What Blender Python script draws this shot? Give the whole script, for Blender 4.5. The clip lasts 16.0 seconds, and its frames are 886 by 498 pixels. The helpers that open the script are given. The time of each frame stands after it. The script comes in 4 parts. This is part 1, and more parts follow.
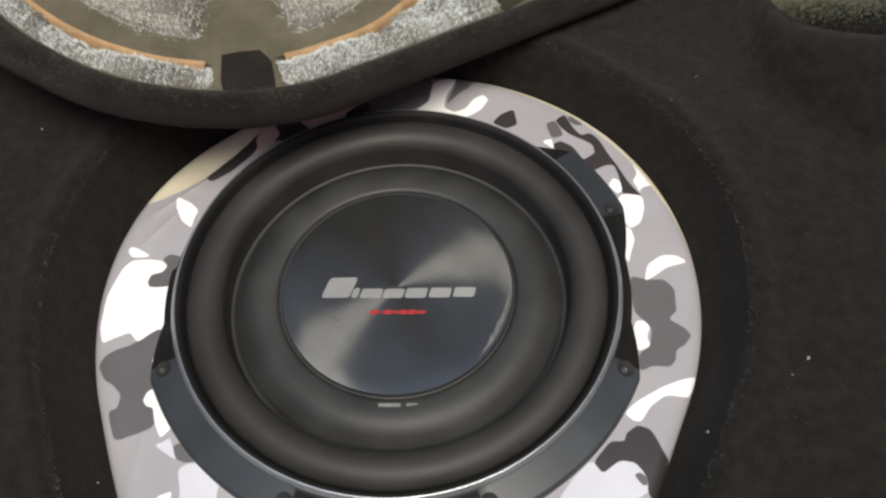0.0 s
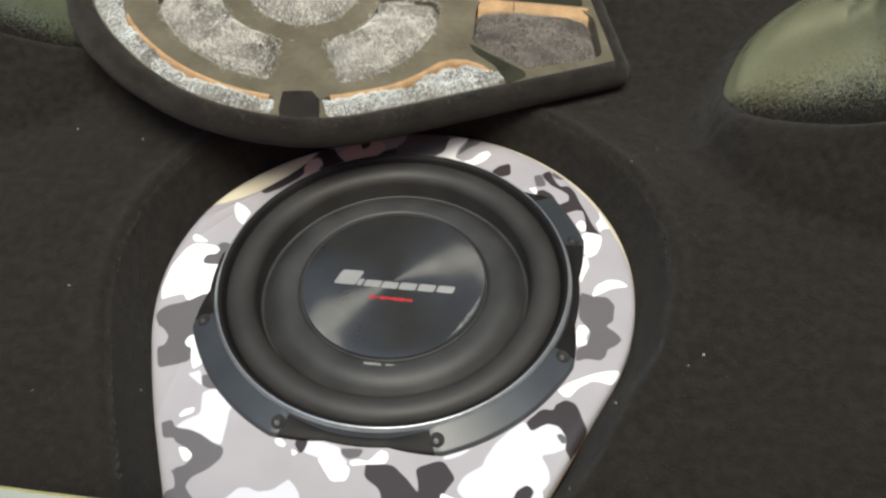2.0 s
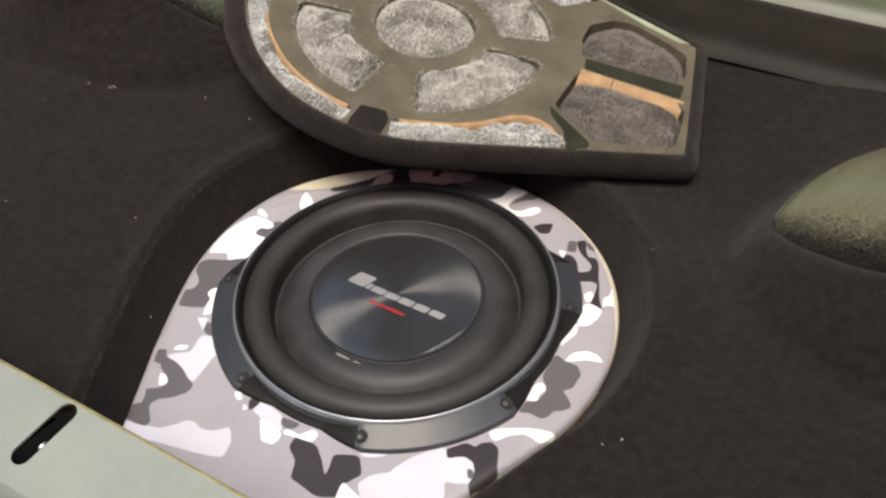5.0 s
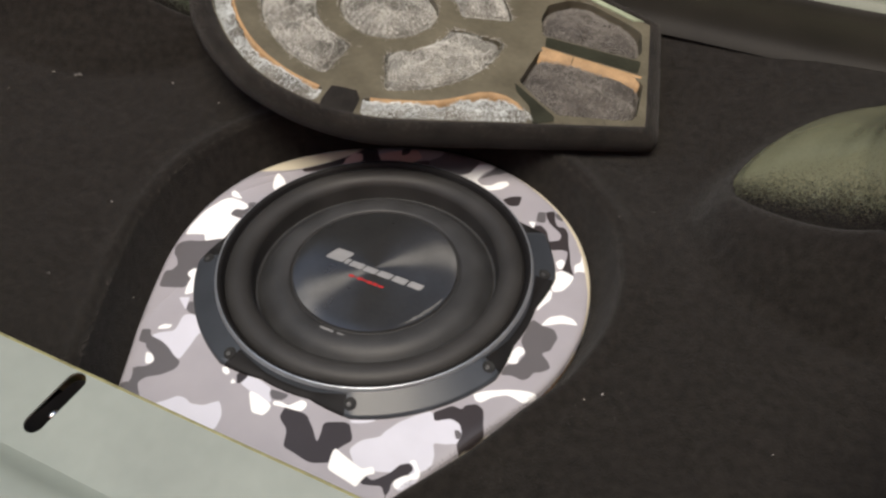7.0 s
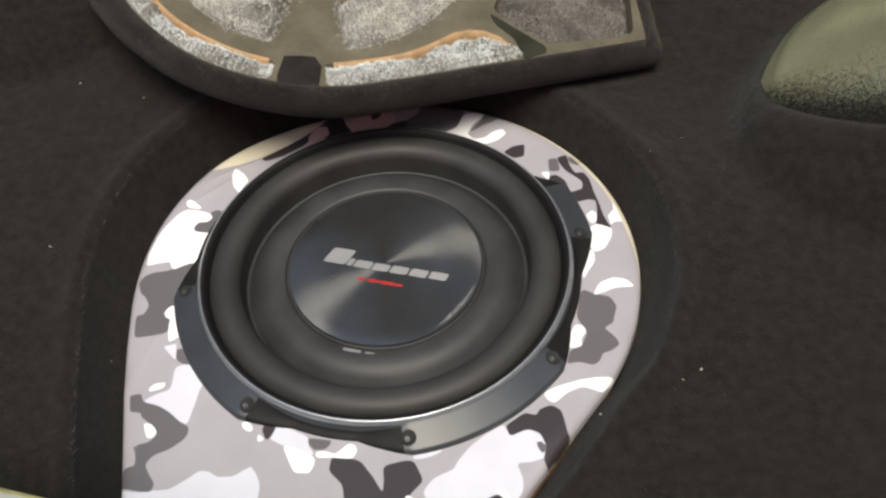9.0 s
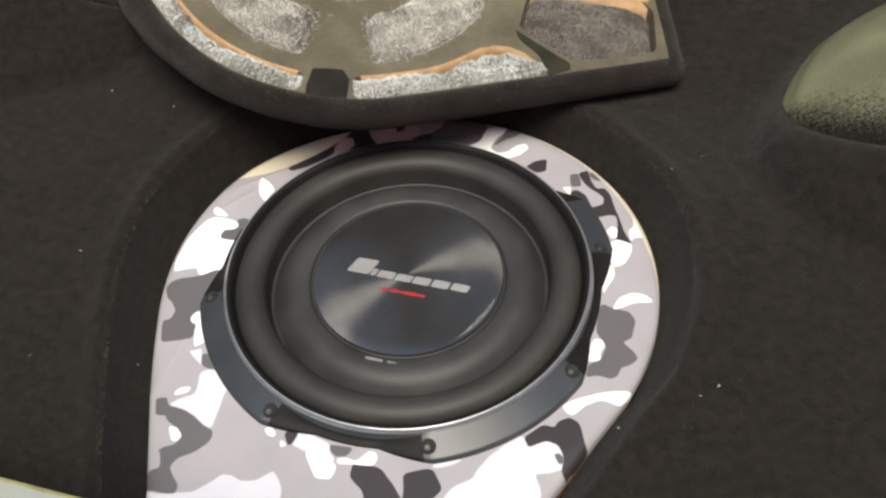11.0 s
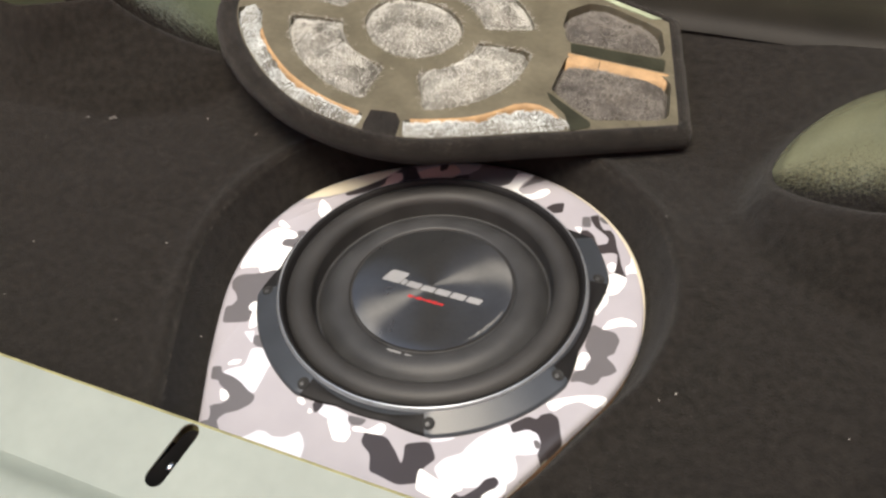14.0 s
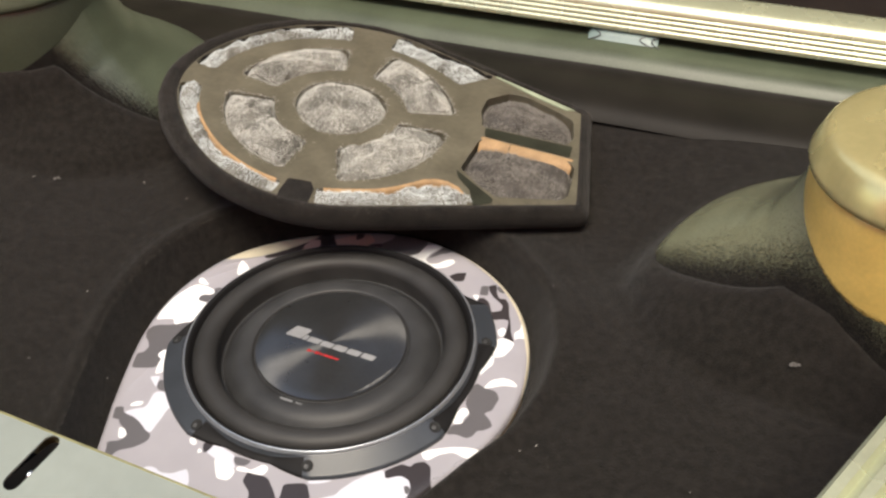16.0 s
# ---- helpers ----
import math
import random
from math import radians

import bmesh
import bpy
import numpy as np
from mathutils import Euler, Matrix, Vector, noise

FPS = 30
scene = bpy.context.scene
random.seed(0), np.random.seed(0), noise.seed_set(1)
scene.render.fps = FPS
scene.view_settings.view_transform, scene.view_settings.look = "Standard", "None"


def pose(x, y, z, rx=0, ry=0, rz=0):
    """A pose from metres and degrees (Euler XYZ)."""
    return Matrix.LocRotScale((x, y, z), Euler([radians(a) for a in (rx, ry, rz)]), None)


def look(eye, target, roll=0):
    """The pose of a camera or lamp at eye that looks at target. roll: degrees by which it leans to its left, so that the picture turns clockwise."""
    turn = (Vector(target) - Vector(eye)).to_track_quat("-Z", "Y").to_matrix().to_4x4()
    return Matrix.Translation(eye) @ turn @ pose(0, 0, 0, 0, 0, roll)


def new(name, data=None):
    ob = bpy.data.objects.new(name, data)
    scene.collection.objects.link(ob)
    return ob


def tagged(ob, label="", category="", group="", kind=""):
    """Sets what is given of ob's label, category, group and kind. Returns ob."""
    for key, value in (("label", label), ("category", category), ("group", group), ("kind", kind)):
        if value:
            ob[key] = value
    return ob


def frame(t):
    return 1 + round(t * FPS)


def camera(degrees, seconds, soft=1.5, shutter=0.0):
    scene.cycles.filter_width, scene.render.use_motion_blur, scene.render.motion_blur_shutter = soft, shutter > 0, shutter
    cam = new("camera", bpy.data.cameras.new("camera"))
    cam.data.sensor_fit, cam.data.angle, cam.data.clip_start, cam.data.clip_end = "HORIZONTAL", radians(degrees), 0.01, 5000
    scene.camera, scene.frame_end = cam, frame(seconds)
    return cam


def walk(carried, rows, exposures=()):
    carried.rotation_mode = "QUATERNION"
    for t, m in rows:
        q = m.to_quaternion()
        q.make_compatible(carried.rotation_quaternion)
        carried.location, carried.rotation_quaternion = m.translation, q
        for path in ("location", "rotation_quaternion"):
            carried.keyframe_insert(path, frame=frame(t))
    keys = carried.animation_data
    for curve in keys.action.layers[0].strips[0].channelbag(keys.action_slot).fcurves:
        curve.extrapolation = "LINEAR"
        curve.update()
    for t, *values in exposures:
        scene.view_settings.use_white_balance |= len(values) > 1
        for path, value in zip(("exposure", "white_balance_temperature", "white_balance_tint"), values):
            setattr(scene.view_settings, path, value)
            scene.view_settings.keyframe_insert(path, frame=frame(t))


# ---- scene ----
cam = camera(47.97, 16.0, soft=2.4)
PATH = [
    (0, (0.0445, -0.2646, 0.4604), (0.0069, 0.2695, -0.3842), -3.71),
    (0.5, (0.0493, -0.2770, 0.4696), (0.0053, 0.2610, -0.3722), -3.32),
    (1, (0.0190, -0.2625, 0.4644), (-0.0097, 0.2716, -0.3805), -2.96),
    (1.5, (0.0413, -0.3030, 0.4858), (-0.0224, 0.2793, -0.3247), -3.91),
    (2, (0.1173, -0.4096, 0.5184), (-0.0123, 0.2365, -0.2338), -3.44),
    (2.5, (0.1716, -0.4702, 0.5561), (-0.0454, 0.2182, -0.1361), -4.73),
    (3, (0.1825, -0.4078, 0.5187), (-0.0676, 0.2278, -0.2116), -3.61),
    (5.5, (0.3105, -0.3948, 0.5364), (-0.0876, 0.2013, -0.1608), -3.16),
    (6, (0.3004, -0.3933, 0.5271), (-0.0803, 0.1980, -0.1839), -2.44),
    (6.5, (0.3183, -0.4196, 0.5300), (-0.0698, 0.1984, -0.1536), -2.73),
    (7, (0.2878, -0.4333, 0.5388), (-0.0441, 0.1920, -0.1675), -1.19),
    (7.5, (0.1868, -0.3835, 0.5138), (-0.0259, 0.2438, -0.2353), -1.81),
    (8, (0.1723, -0.3607, 0.4958), (-0.0241, 0.2314, -0.2857), -4.39),
    (8.5, (0.1663, -0.3619, 0.4996), (-0.0273, 0.2401, -0.2751), -4.75),
    (9, (0.1597, -0.3627, 0.4984), (-0.0389, 0.2362, -0.2774), -5.15),
    (11.5, (0.1548, -0.3689, 0.5093), (-0.0605, 0.2340, -0.2589), -4.76),
    (12, (0.1524, -0.3689, 0.5108), (-0.0652, 0.2350, -0.2560), -4.69),
    (12.5, (0.1506, -0.3782, 0.5212), (-0.0740, 0.2331, -0.2377), -3.95),
    (13, (0.1791, -0.4025, 0.5410), (-0.0866, 0.2234, -0.1922), -4.87),
    (13.5, (0.2135, -0.4362, 0.5578), (-0.0870, 0.1861, -0.1650), -5.38),
    (14, (0.2398, -0.4525, 0.5653), (-0.0749, 0.1730, -0.1487), -5.15),
    (14.5, (0.2698, -0.4533, 0.5679), (-0.0651, 0.1776, -0.1319), -4.75),
    (15, (0.2930, -0.4499, 0.5619), (-0.0679, 0.1859, -0.1205), -4.45),
    (15.5, (0.3226, -0.4637, 0.5668), (-0.0436, 0.1931, -0.0923), -3.60),
    (16, (0.3451, -0.4731, 0.5728), (-0.0033, 0.2154, -0.0634), -2.74),
]
EXPOSURES = [(0.0, 0.56, 7350, 4), (1.5, 0.72, 7300, 2), (2.5, 1.08, 7250, 1), (3.0, 0.88, 7250, 3), (5.5, 0.82, 7650, 11), (7.0, 0.58, 7500, 9), (7.5, 0.60, 7250, 5), (9.0, 0.81, 7450, 5), (11.5, 0.92, 7550, 5), (12.5, 0.76, 7600, 5), (13.5, 1.15, 7650, 7), (14.0, 1.20, 7700, 8), (15.0, 0.82, 7700, 9), (16.0, 0.96, 7750, 8)]
walk(cam, [(t, look(eye, target, roll)) for t, eye, target, roll in PATH], EXPOSURES)

# ---- light ----
world = bpy.data.worlds.new("sky")
scene.world = world
world.use_nodes = True
wn = world.node_tree
sky = wn.nodes.new("ShaderNodeTexSky")
sky.sky_type = "NISHITA"
sky.sun_disc = False
sky.sun_elevation = radians(72)
sky.sun_rotation = radians(161)
wn.links.new(sky.outputs["Color"], wn.nodes["Background"].inputs["Color"])
wn.nodes["Background"].inputs["Strength"].default_value = 0.19
sun = new("sun", bpy.data.lights.new("sun", "SUN"))
sun.data.energy = 2.25
sun.data.angle = radians(30)
sun.data.color = (1.0, 0.965, 0.92)
sun.matrix_world = look((0.10, -0.29, 0.95), (0, 0, 0))


# ---- materials ----
def material(name, color, rough=0.5, metal=0.0, spec=0.5, vary=0.12, scale=40.0, bump=0.0, bump_scale=400.0,
             color2=None, aniso=0.0, coat=0.0, rough_vary=0.0, sheen=0.0):
    """A surface with colour variation at two scales, gloss variation and fine relief."""
    m = bpy.data.materials.new(name)
    m.use_nodes = True
    nt = m.node_tree
    n, link = nt.nodes, nt.links.new
    b = n["Principled BSDF"]
    b.inputs["Metallic"].default_value = metal
    b.inputs["Specular IOR Level"].default_value = spec
    b.inputs["Coat Weight"].default_value = coat
    b.inputs["Coat Roughness"].default_value = 0.12
    b.inputs["Sheen Weight"].default_value = sheen
    tc = n.new("ShaderNodeTexCoord")
    big, fine = n.new("ShaderNodeTexNoise"), n.new("ShaderNodeTexNoise")
    big.inputs["Scale"].default_value, big.inputs["Detail"].default_value = scale, 6
    fine.inputs["Scale"].default_value, fine.inputs["Detail"].default_value = bump_scale, 4
    link(tc.outputs["Object"], big.inputs["Vector"])
    link(tc.outputs["Object"], fine.inputs["Vector"])
    add = n.new("ShaderNodeMath")
    add.operation = "MULTIPLY_ADD"
    add.inputs[1].default_value = 0.4
    link(fine.outputs["Fac"], add.inputs[0])
    link(big.outputs["Fac"], add.inputs[2])
    ramp = n.new("ShaderNodeMapRange")
    ramp.inputs["From Min"].default_value, ramp.inputs["From Max"].default_value = 0.45, 0.95
    link(add.outputs[0], ramp.inputs["Value"])
    mix = n.new("ShaderNodeMix")
    mix.data_type = "RGBA"
    c2 = color2 or tuple(c * (1 + vary) for c in color)
    c1 = color if color2 else tuple(c * (1 - vary) for c in color)
    mix.inputs[6].default_value, mix.inputs[7].default_value = (*c1, 1), (*c2, 1)
    link(ramp.outputs[0], mix.inputs[0])
    link(mix.outputs[2], b.inputs["Base Color"])
    rr = n.new("ShaderNodeMapRange")
    rr.inputs["To Min"].default_value = max(rough - rough_vary, 0.02)
    rr.inputs["To Max"].default_value = rough + rough_vary
    link(big.outputs["Fac"], rr.inputs["Value"])
    link(rr.outputs[0], b.inputs["Roughness"])
    if bump:
        bp = n.new("ShaderNodeBump")
        bp.inputs["Strength"].default_value = bump
        bp.inputs["Distance"].default_value = 0.0015
        link(fine.outputs["Fac"], bp.inputs["Height"])
        link(bp.outputs[0], b.inputs["Normal"])
    if aniso:
        b.inputs["Anisotropic"].default_value = aniso
        b.inputs["Anisotropic Rotation"].default_value = 0.945
        tan = n.new("ShaderNodeTangent")
        tan.direction_type, tan.axis = "RADIAL", "Z"
        link(tan.outputs[0], b.inputs["Tangent"])
    return m


CARPET = material("black_carpet", (0.0136, 0.0117, 0.0101), 0.95, spec=0.12, vary=0.42, scale=150, bump=0.8, bump_scale=900, sheen=0.06)
WRAP = material("black_felt", (0.0132, 0.0112, 0.0096), 0.95, spec=0.12, vary=0.5, scale=50, bump=0.8, bump_scale=1200, sheen=0.08)
FELT = material("grey_felt", (0.070, 0.065, 0.055), 0.9, spec=0.2, scale=34, bump=1.0, bump_scale=420, color2=(0.25, 0.245, 0.220))
FELT_DARK = material("dark_felt", (0.036, 0.032, 0.029), 0.9, spec=0.2, scale=55, bump=1.0, bump_scale=480, color2=(0.115, 0.104, 0.094))
FIBRE = material("felt_fibre", (0.49, 0.48, 0.44), 0.42, spec=0.6, vary=0.35, scale=90)
FIBRE_DARK = material("dark_felt_fibre", (0.185, 0.168, 0.150), 0.42, spec=0.5, vary=0.35, scale=120)
FIBRE_COOL = material("wadding_fibre", (0.54, 0.57, 0.565), 0.38, spec=0.7, vary=0.35, scale=90)
FUZZ = material("black_fuzz", (0.065, 0.058, 0.051), 0.9, spec=0.1, vary=0.5, scale=200)
BOARD = material("painted_board", (0.108, 0.097, 0.070), 0.33, spec=0.5, vary=0.3, scale=26, bump=0.3, bump_scale=180, rough_vary=0.16)
DARK_BOARD = material("dark_green_board", (0.020, 0.021, 0.013), 0.5, spec=0.4, vary=0.4, scale=30, bump=0.3, bump_scale=200, rough_vary=0.15)
WOOD = material("bare_fibreboard", (0.34, 0.215, 0.11), 0.75, vary=0.3, scale=80, bump=0.5, bump_scale=500)
RUBBER = material("surround_rubber", (0.029, 0.028, 0.0275), 0.52, spec=0.30, vary=0.25, scale=30, bump=0.05, bump_scale=700, rough_vary=0.08)
CONE = material("cone_fibre", (0.028, 0.028, 0.0285), 0.52, spec=0.38, vary=0.35, scale=35, bump=0.08, bump_scale=900, rough_vary=0.1)
CAP = material("dust_cap_coating", (0.108, 0.109, 0.111), 0.29, metal=0.80, spec=0.6, vary=0.12, scale=45, bump=0.012, bump_scale=300, aniso=1.0, rough_vary=0.05)
FRAME = material("basket_steel", (0.036, 0.041, 0.049), 0.38, spec=0.45, vary=0.15, scale=40, bump=0.04, bump_scale=900, rough_vary=0.08)
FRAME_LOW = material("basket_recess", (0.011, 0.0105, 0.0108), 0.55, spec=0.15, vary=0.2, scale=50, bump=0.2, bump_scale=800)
BEAD = material("bead_alloy", (0.33, 0.35, 0.38), 0.32, metal=0.65, vary=0.15, scale=60)
SILVER = material("silver_print", (0.30, 0.30, 0.30), 0.4, metal=0.3, vary=0.1)
RED = material("red_print", (0.34, 0.016, 0.018), 0.5, vary=0.15)
GREYPRINT = material("grey_print", (0.16, 0.16, 0.16), 0.6, vary=0.3, scale=200)
SCUFF = material("scuffed_coating", (0.10, 0.10, 0.098), 0.45, vary=0.7, scale=160, bump=0.2, bump_scale=500)
SCREW = material("black_screw", (0.09, 0.09, 0.09), 0.4, metal=0.6, vary=0.3)
PAINT = material("olive_paint", (0.215, 0.242, 0.212), 0.40, spec=0.4, vary=0.08, scale=20, bump=0.03, bump_scale=120, coat=0.1, rough_vary=0.08)
EDGE = material("sill_edge_paint", (0.34, 0.32, 0.16), 0.5, vary=0.25, scale=120, bump=0.3, bump_scale=300)
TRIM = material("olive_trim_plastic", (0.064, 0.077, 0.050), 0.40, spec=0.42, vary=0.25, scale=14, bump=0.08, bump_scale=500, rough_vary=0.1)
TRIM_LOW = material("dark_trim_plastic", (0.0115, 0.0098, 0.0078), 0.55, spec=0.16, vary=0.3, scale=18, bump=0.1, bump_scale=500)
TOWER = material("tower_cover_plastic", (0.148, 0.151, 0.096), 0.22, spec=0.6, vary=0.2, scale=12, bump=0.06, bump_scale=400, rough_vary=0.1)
GOLD = material("olive_gold_cap", (0.60, 0.52, 0.25), 0.27, metal=0.55, vary=0.1, scale=25, bump=0.04, bump_scale=200, rough_vary=0.08)
AMBER = material("amber_collar", (0.74, 0.51, 0.15), 0.30, vary=0.15, scale=30, bump=0.06, bump_scale=300)
ALLOY = material("rail_alloy", (0.53, 0.55, 0.38), 0.27, metal=0.55, vary=0.1, scale=20, bump=0.04, bump_scale=300, rough_vary=0.08)
SLOTDARK = material("dark_cavity", (0.01, 0.01, 0.01), 0.8)
BLUESTRIP = material("pale_blue_strip", (0.16, 0.22, 0.21), 0.4, vary=0.1)
DARK_BACK = material("dark_back_wall", (0.034, 0.024, 0.019), 0.9, vary=0.3, scale=20, bump=0.5, bump_scale=500)
LINT = material("pale_lint", (0.38, 0.36, 0.33), 0.9, vary=0.3, scale=300)
DULL_LINT = material("dull_lint", (0.10, 0.092, 0.085), 0.9, vary=0.3, scale=300)
GREEN_SHEEN = material("pale_green_sheen", (0.30, 0.34, 0.24), 0.4, vary=0.25, scale=60, bump=0.3, bump_scale=200)
STEEL = material("bright_steel", (0.6, 0.6, 0.58), 0.25, metal=1.0, vary=0.1)
GROUND = material("asphalt", (0.09, 0.088, 0.085), 0.9, vary=0.25, scale=4, bump=0.6, bump_scale=80)
RED_BOUNCE = material("red_bounce_paint", (0.92, 0.33, 0.24), 0.9, vary=0.12, scale=3, bump=0.3, bump_scale=60)


def camo_vinyl():
    """Printed camouflage vinyl: each tone lies inside its own patches; the pink one paints bounce light."""
    m = bpy.data.materials.new("camo_vinyl")
    m.use_nodes = True
    n, link = m.node_tree.nodes, m.node_tree.links.new
    b = n["Principled BSDF"]
    last = None
    tones = {"base": (0.336, 0.320, 0.345), "pale": (0.58, 0.58, 0.65), "pink_bounce": (0.56, 0.38, 0.345), "mid": (0.110, 0.103, 0.109), "dark": (0.036, 0.030, 0.032),
             "white": (0.87, 0.87, 0.87), "bare": (0.62, 0.56, 0.43)}
    noise_tex = n.new("ShaderNodeTexNoise")
    noise_tex.inputs["Scale"].default_value, noise_tex.inputs["Detail"].default_value = 30, 5
    tc = n.new("ShaderNodeTexCoord")
    link(tc.outputs["Object"], noise_tex.inputs["Vector"])
    for tone, color in tones.items():
        if last is None:
            rgb = n.new("ShaderNodeRGB")
            rgb.outputs[0].default_value = (*color, 1)
            last = rgb.outputs[0]
            continue
        at = n.new("ShaderNodeAttribute")
        at.attribute_name = "camo_" + tone
        edge = n.new("ShaderNodeMapRange")
        edge.inputs["From Min"].default_value, edge.inputs["From Max"].default_value = 0.00025, -0.00025
        link(at.outputs["Fac"], edge.inputs["Value"])
        mix = n.new("ShaderNodeMix")
        mix.data_type = "RGBA"
        mix.inputs[7].default_value = (*color, 1)
        link(edge.outputs[0], mix.inputs[0])
        link(last, mix.inputs[6])
        last = mix.outputs[2]
    worn = n.new("ShaderNodeMapRange")
    worn.inputs["To Min"].default_value, worn.inputs["To Max"].default_value = 0.86, 1.08
    link(noise_tex.outputs["Fac"], worn.inputs["Value"])
    scale = n.new("ShaderNodeVectorMath")
    scale.operation = "SCALE"
    link(last, scale.inputs[0])
    link(worn.outputs[0], scale.inputs["Scale"])
    link(scale.outputs[0], b.inputs["Base Color"])
    rough = n.new("ShaderNodeMapRange")
    rough.inputs["To Min"].default_value, rough.inputs["To Max"].default_value = 0.25, 0.45
    link(noise_tex.outputs["Fac"], rough.inputs["Value"])
    link(rough.outputs[0], b.inputs["Roughness"])
    bp = n.new("ShaderNodeBump")
    bp.inputs["Strength"].default_value, bp.inputs["Distance"].default_value = 0.25, 0.002
    link(noise_tex.outputs["Fac"], bp.inputs["Height"])
    link(bp.outputs[0], b.inputs["Normal"])
    return m


CAMO_VINYL = camo_vinyl()


# ---- mesh helpers ----
def mesh_object(name, verts, faces, mat, parent=None, label="", smooth=True):
    me = bpy.data.meshes.new(name)
    me.from_pydata([tuple(map(float, v)) for v in verts], [], [tuple(map(int, f)) for f in faces])
    me.validate()
    me.materials.append(mat)
    if smooth:
        me.polygons.foreach_set("use_smooth", [True] * len(me.polygons))
    me.update()
    ob = new(name, me)
    if parent:
        ob.parent = parent
    if label:
        tagged(ob, label)
    return ob


def part(name, bm, mat, parent=None, label="", smooth=False):
    """One bmesh as one mesh object under a thing or a part."""
    bmesh.ops.recalc_face_normals(bm, faces=bm.faces)
    me = bpy.data.meshes.new(name)
    bm.to_mesh(me)
    bm.free()
    me.materials.append(mat)
    if smooth:
        me.polygons.foreach_set("use_smooth", [True] * len(me.polygons))
    ob = new(name, me)
    if parent:
        ob.parent = parent
    if label:
        tagged(ob, label)
    return ob


def thing(name, label, category, m=Matrix(), group="", kind=""):
    ob = new(name)
    ob.empty_display_size = 0.02
    ob.matrix_world = m
    return tagged(ob, label, category, group, kind)


def revolve(profile, steps=96, shift=None):
    """Verts and faces of a turned profile of (radius, height)."""
    verts, faces = [], []
    k = len(profile)
    for i in range(steps):
        a = 2 * math.pi * i / steps
        for r, z in profile:
            dz = shift(a, r, z) if shift else 0.0
            verts.append((r * math.cos(a), r * math.sin(a), z + dz))
    for i in range(steps):
        j = (i + 1) % steps
        for q in range(k - 1):
            faces.append((i * k + q, j * k + q, j * k + q + 1, i * k + q + 1))
    return verts, faces


def sweep_x(profile, x0, x1, steps=1):
    """Verts and faces of a (y, z) profile drawn along x."""
    verts, faces, k = [], [], len(profile)
    for i in range(steps + 1):
        x = x0 + (x1 - x0) * i / steps
        verts += [(x, y, z) for y, z in profile]
    for i in range(steps):
        for q in range(k - 1):
            faces.append((i * k + q, i * k + q + 1, (i + 1) * k + q + 1, (i + 1) * k + q))
    return verts, faces


def slab(outer, holes, z0, z1):
    """A bmesh plate with holes: loops of (x, y), from z0 up to z1."""
    bm = bmesh.new()
    rings = []
    for loop in [outer, *holes]:
        vs = [bm.verts.new((x, y, z1)) for x, y in loop]
        rings.append(vs)
        for a, b in zip(vs, vs[1:] + vs[:1]):
            bm.edges.new((a, b))
    bmesh.ops.triangle_fill(bm, use_beauty=True, use_dissolve=False, edges=bm.edges[:])
    low = {}
    for vs in rings:
        for v in vs:
            low[v] = bm.verts.new((v.co.x, v.co.y, z0))
    for f in bm.faces[:]:
        bm.faces.new([low[v] for v in reversed(f.verts)])
    for vs in rings:
        for a, b in zip(vs, vs[1:] + vs[:1]):
            bm.faces.new((a, b, low[b], low[a]))
    return bm


def box(bm, x0, x1, y0, y1, z0, z1, bevel=0.0):
    r = bmesh.ops.create_cube(bm, size=1.0)
    bmesh.ops.scale(bm, vec=(x1 - x0, y1 - y0, z1 - z0), verts=r["verts"])
    bmesh.ops.translate(bm, vec=((x0 + x1) / 2, (y0 + y1) / 2, (z0 + z1) / 2), verts=r["verts"])
    if bevel:
        es = list({e for v in r["verts"] for e in v.link_edges})
        bmesh.ops.bevel(bm, geom=es, offset=bevel, segments=3, affect="EDGES", profile=0.5)
    return bm


# ---- plan ----
R_OPEN, TAPER, TAIL = 0.161, radians(23), 0.243


def outline(a, grow=0.0, radius=R_OPEN, tail=TAIL):
    """Distance from the centre to the teardrop outline in the direction a: a circle that tapers to a straight end towards -y."""
    dx, dy = math.cos(a), math.sin(a)
    r = radius + grow
    if dy > -math.sin(TAPER):
        return r
    side = r / (abs(dx) * math.cos(TAPER) - dy * math.sin(TAPER))
    end = (tail + grow) / -dy
    return min(side, end)


def opening(a, grow=0.0):
    """The opening in the floor, which is flattened a little at the back."""
    back = lambda at, wide: math.exp(-(((math.degrees(a) - at + 180) % 360 - 180) / wide) ** 2)
    return outline(a, grow) - 0.011 * back(120, 28) - 0.004 * back(75, 25) + 0.004 * back(222, 24)


TOWERS = {1: (0.40, 0.16), -1: (-0.44, 0.175)}
SKIRT = [(0.187, 0.006), (0.188, 0.022), (0.185, 0.034), (0.177, 0.046), (0.160, 0.060), (0.139, 0.075), (0.119, 0.091), (0.101, 0.110), (0.089, 0.132), (0.0815, 0.150), (0.078, 0.158)]


def skirt_pull(d):
    """How far the tower's skirt spreads, by the angle in degrees from the middle of the boot; negative angles are its front."""
    ease = lambda t: (lambda c: c * c * (3 - 2 * c))(min(1.0, max(0.0, t)))
    if d > -90:
        return 0.34 + 0.66 * ease((d + 78) / 76) - 0.28 * ease((d - 105) / 75)
    return 0.34 + 0.38 * ease((-90 - d) / 90)


def skirt_lean(a, z):
    """The skirt's front stands lower than its back."""
    return 0.050 * min(0.0, math.sin(a)) * min(1.0, max(0.0, (z - 0.03) / 0.12))


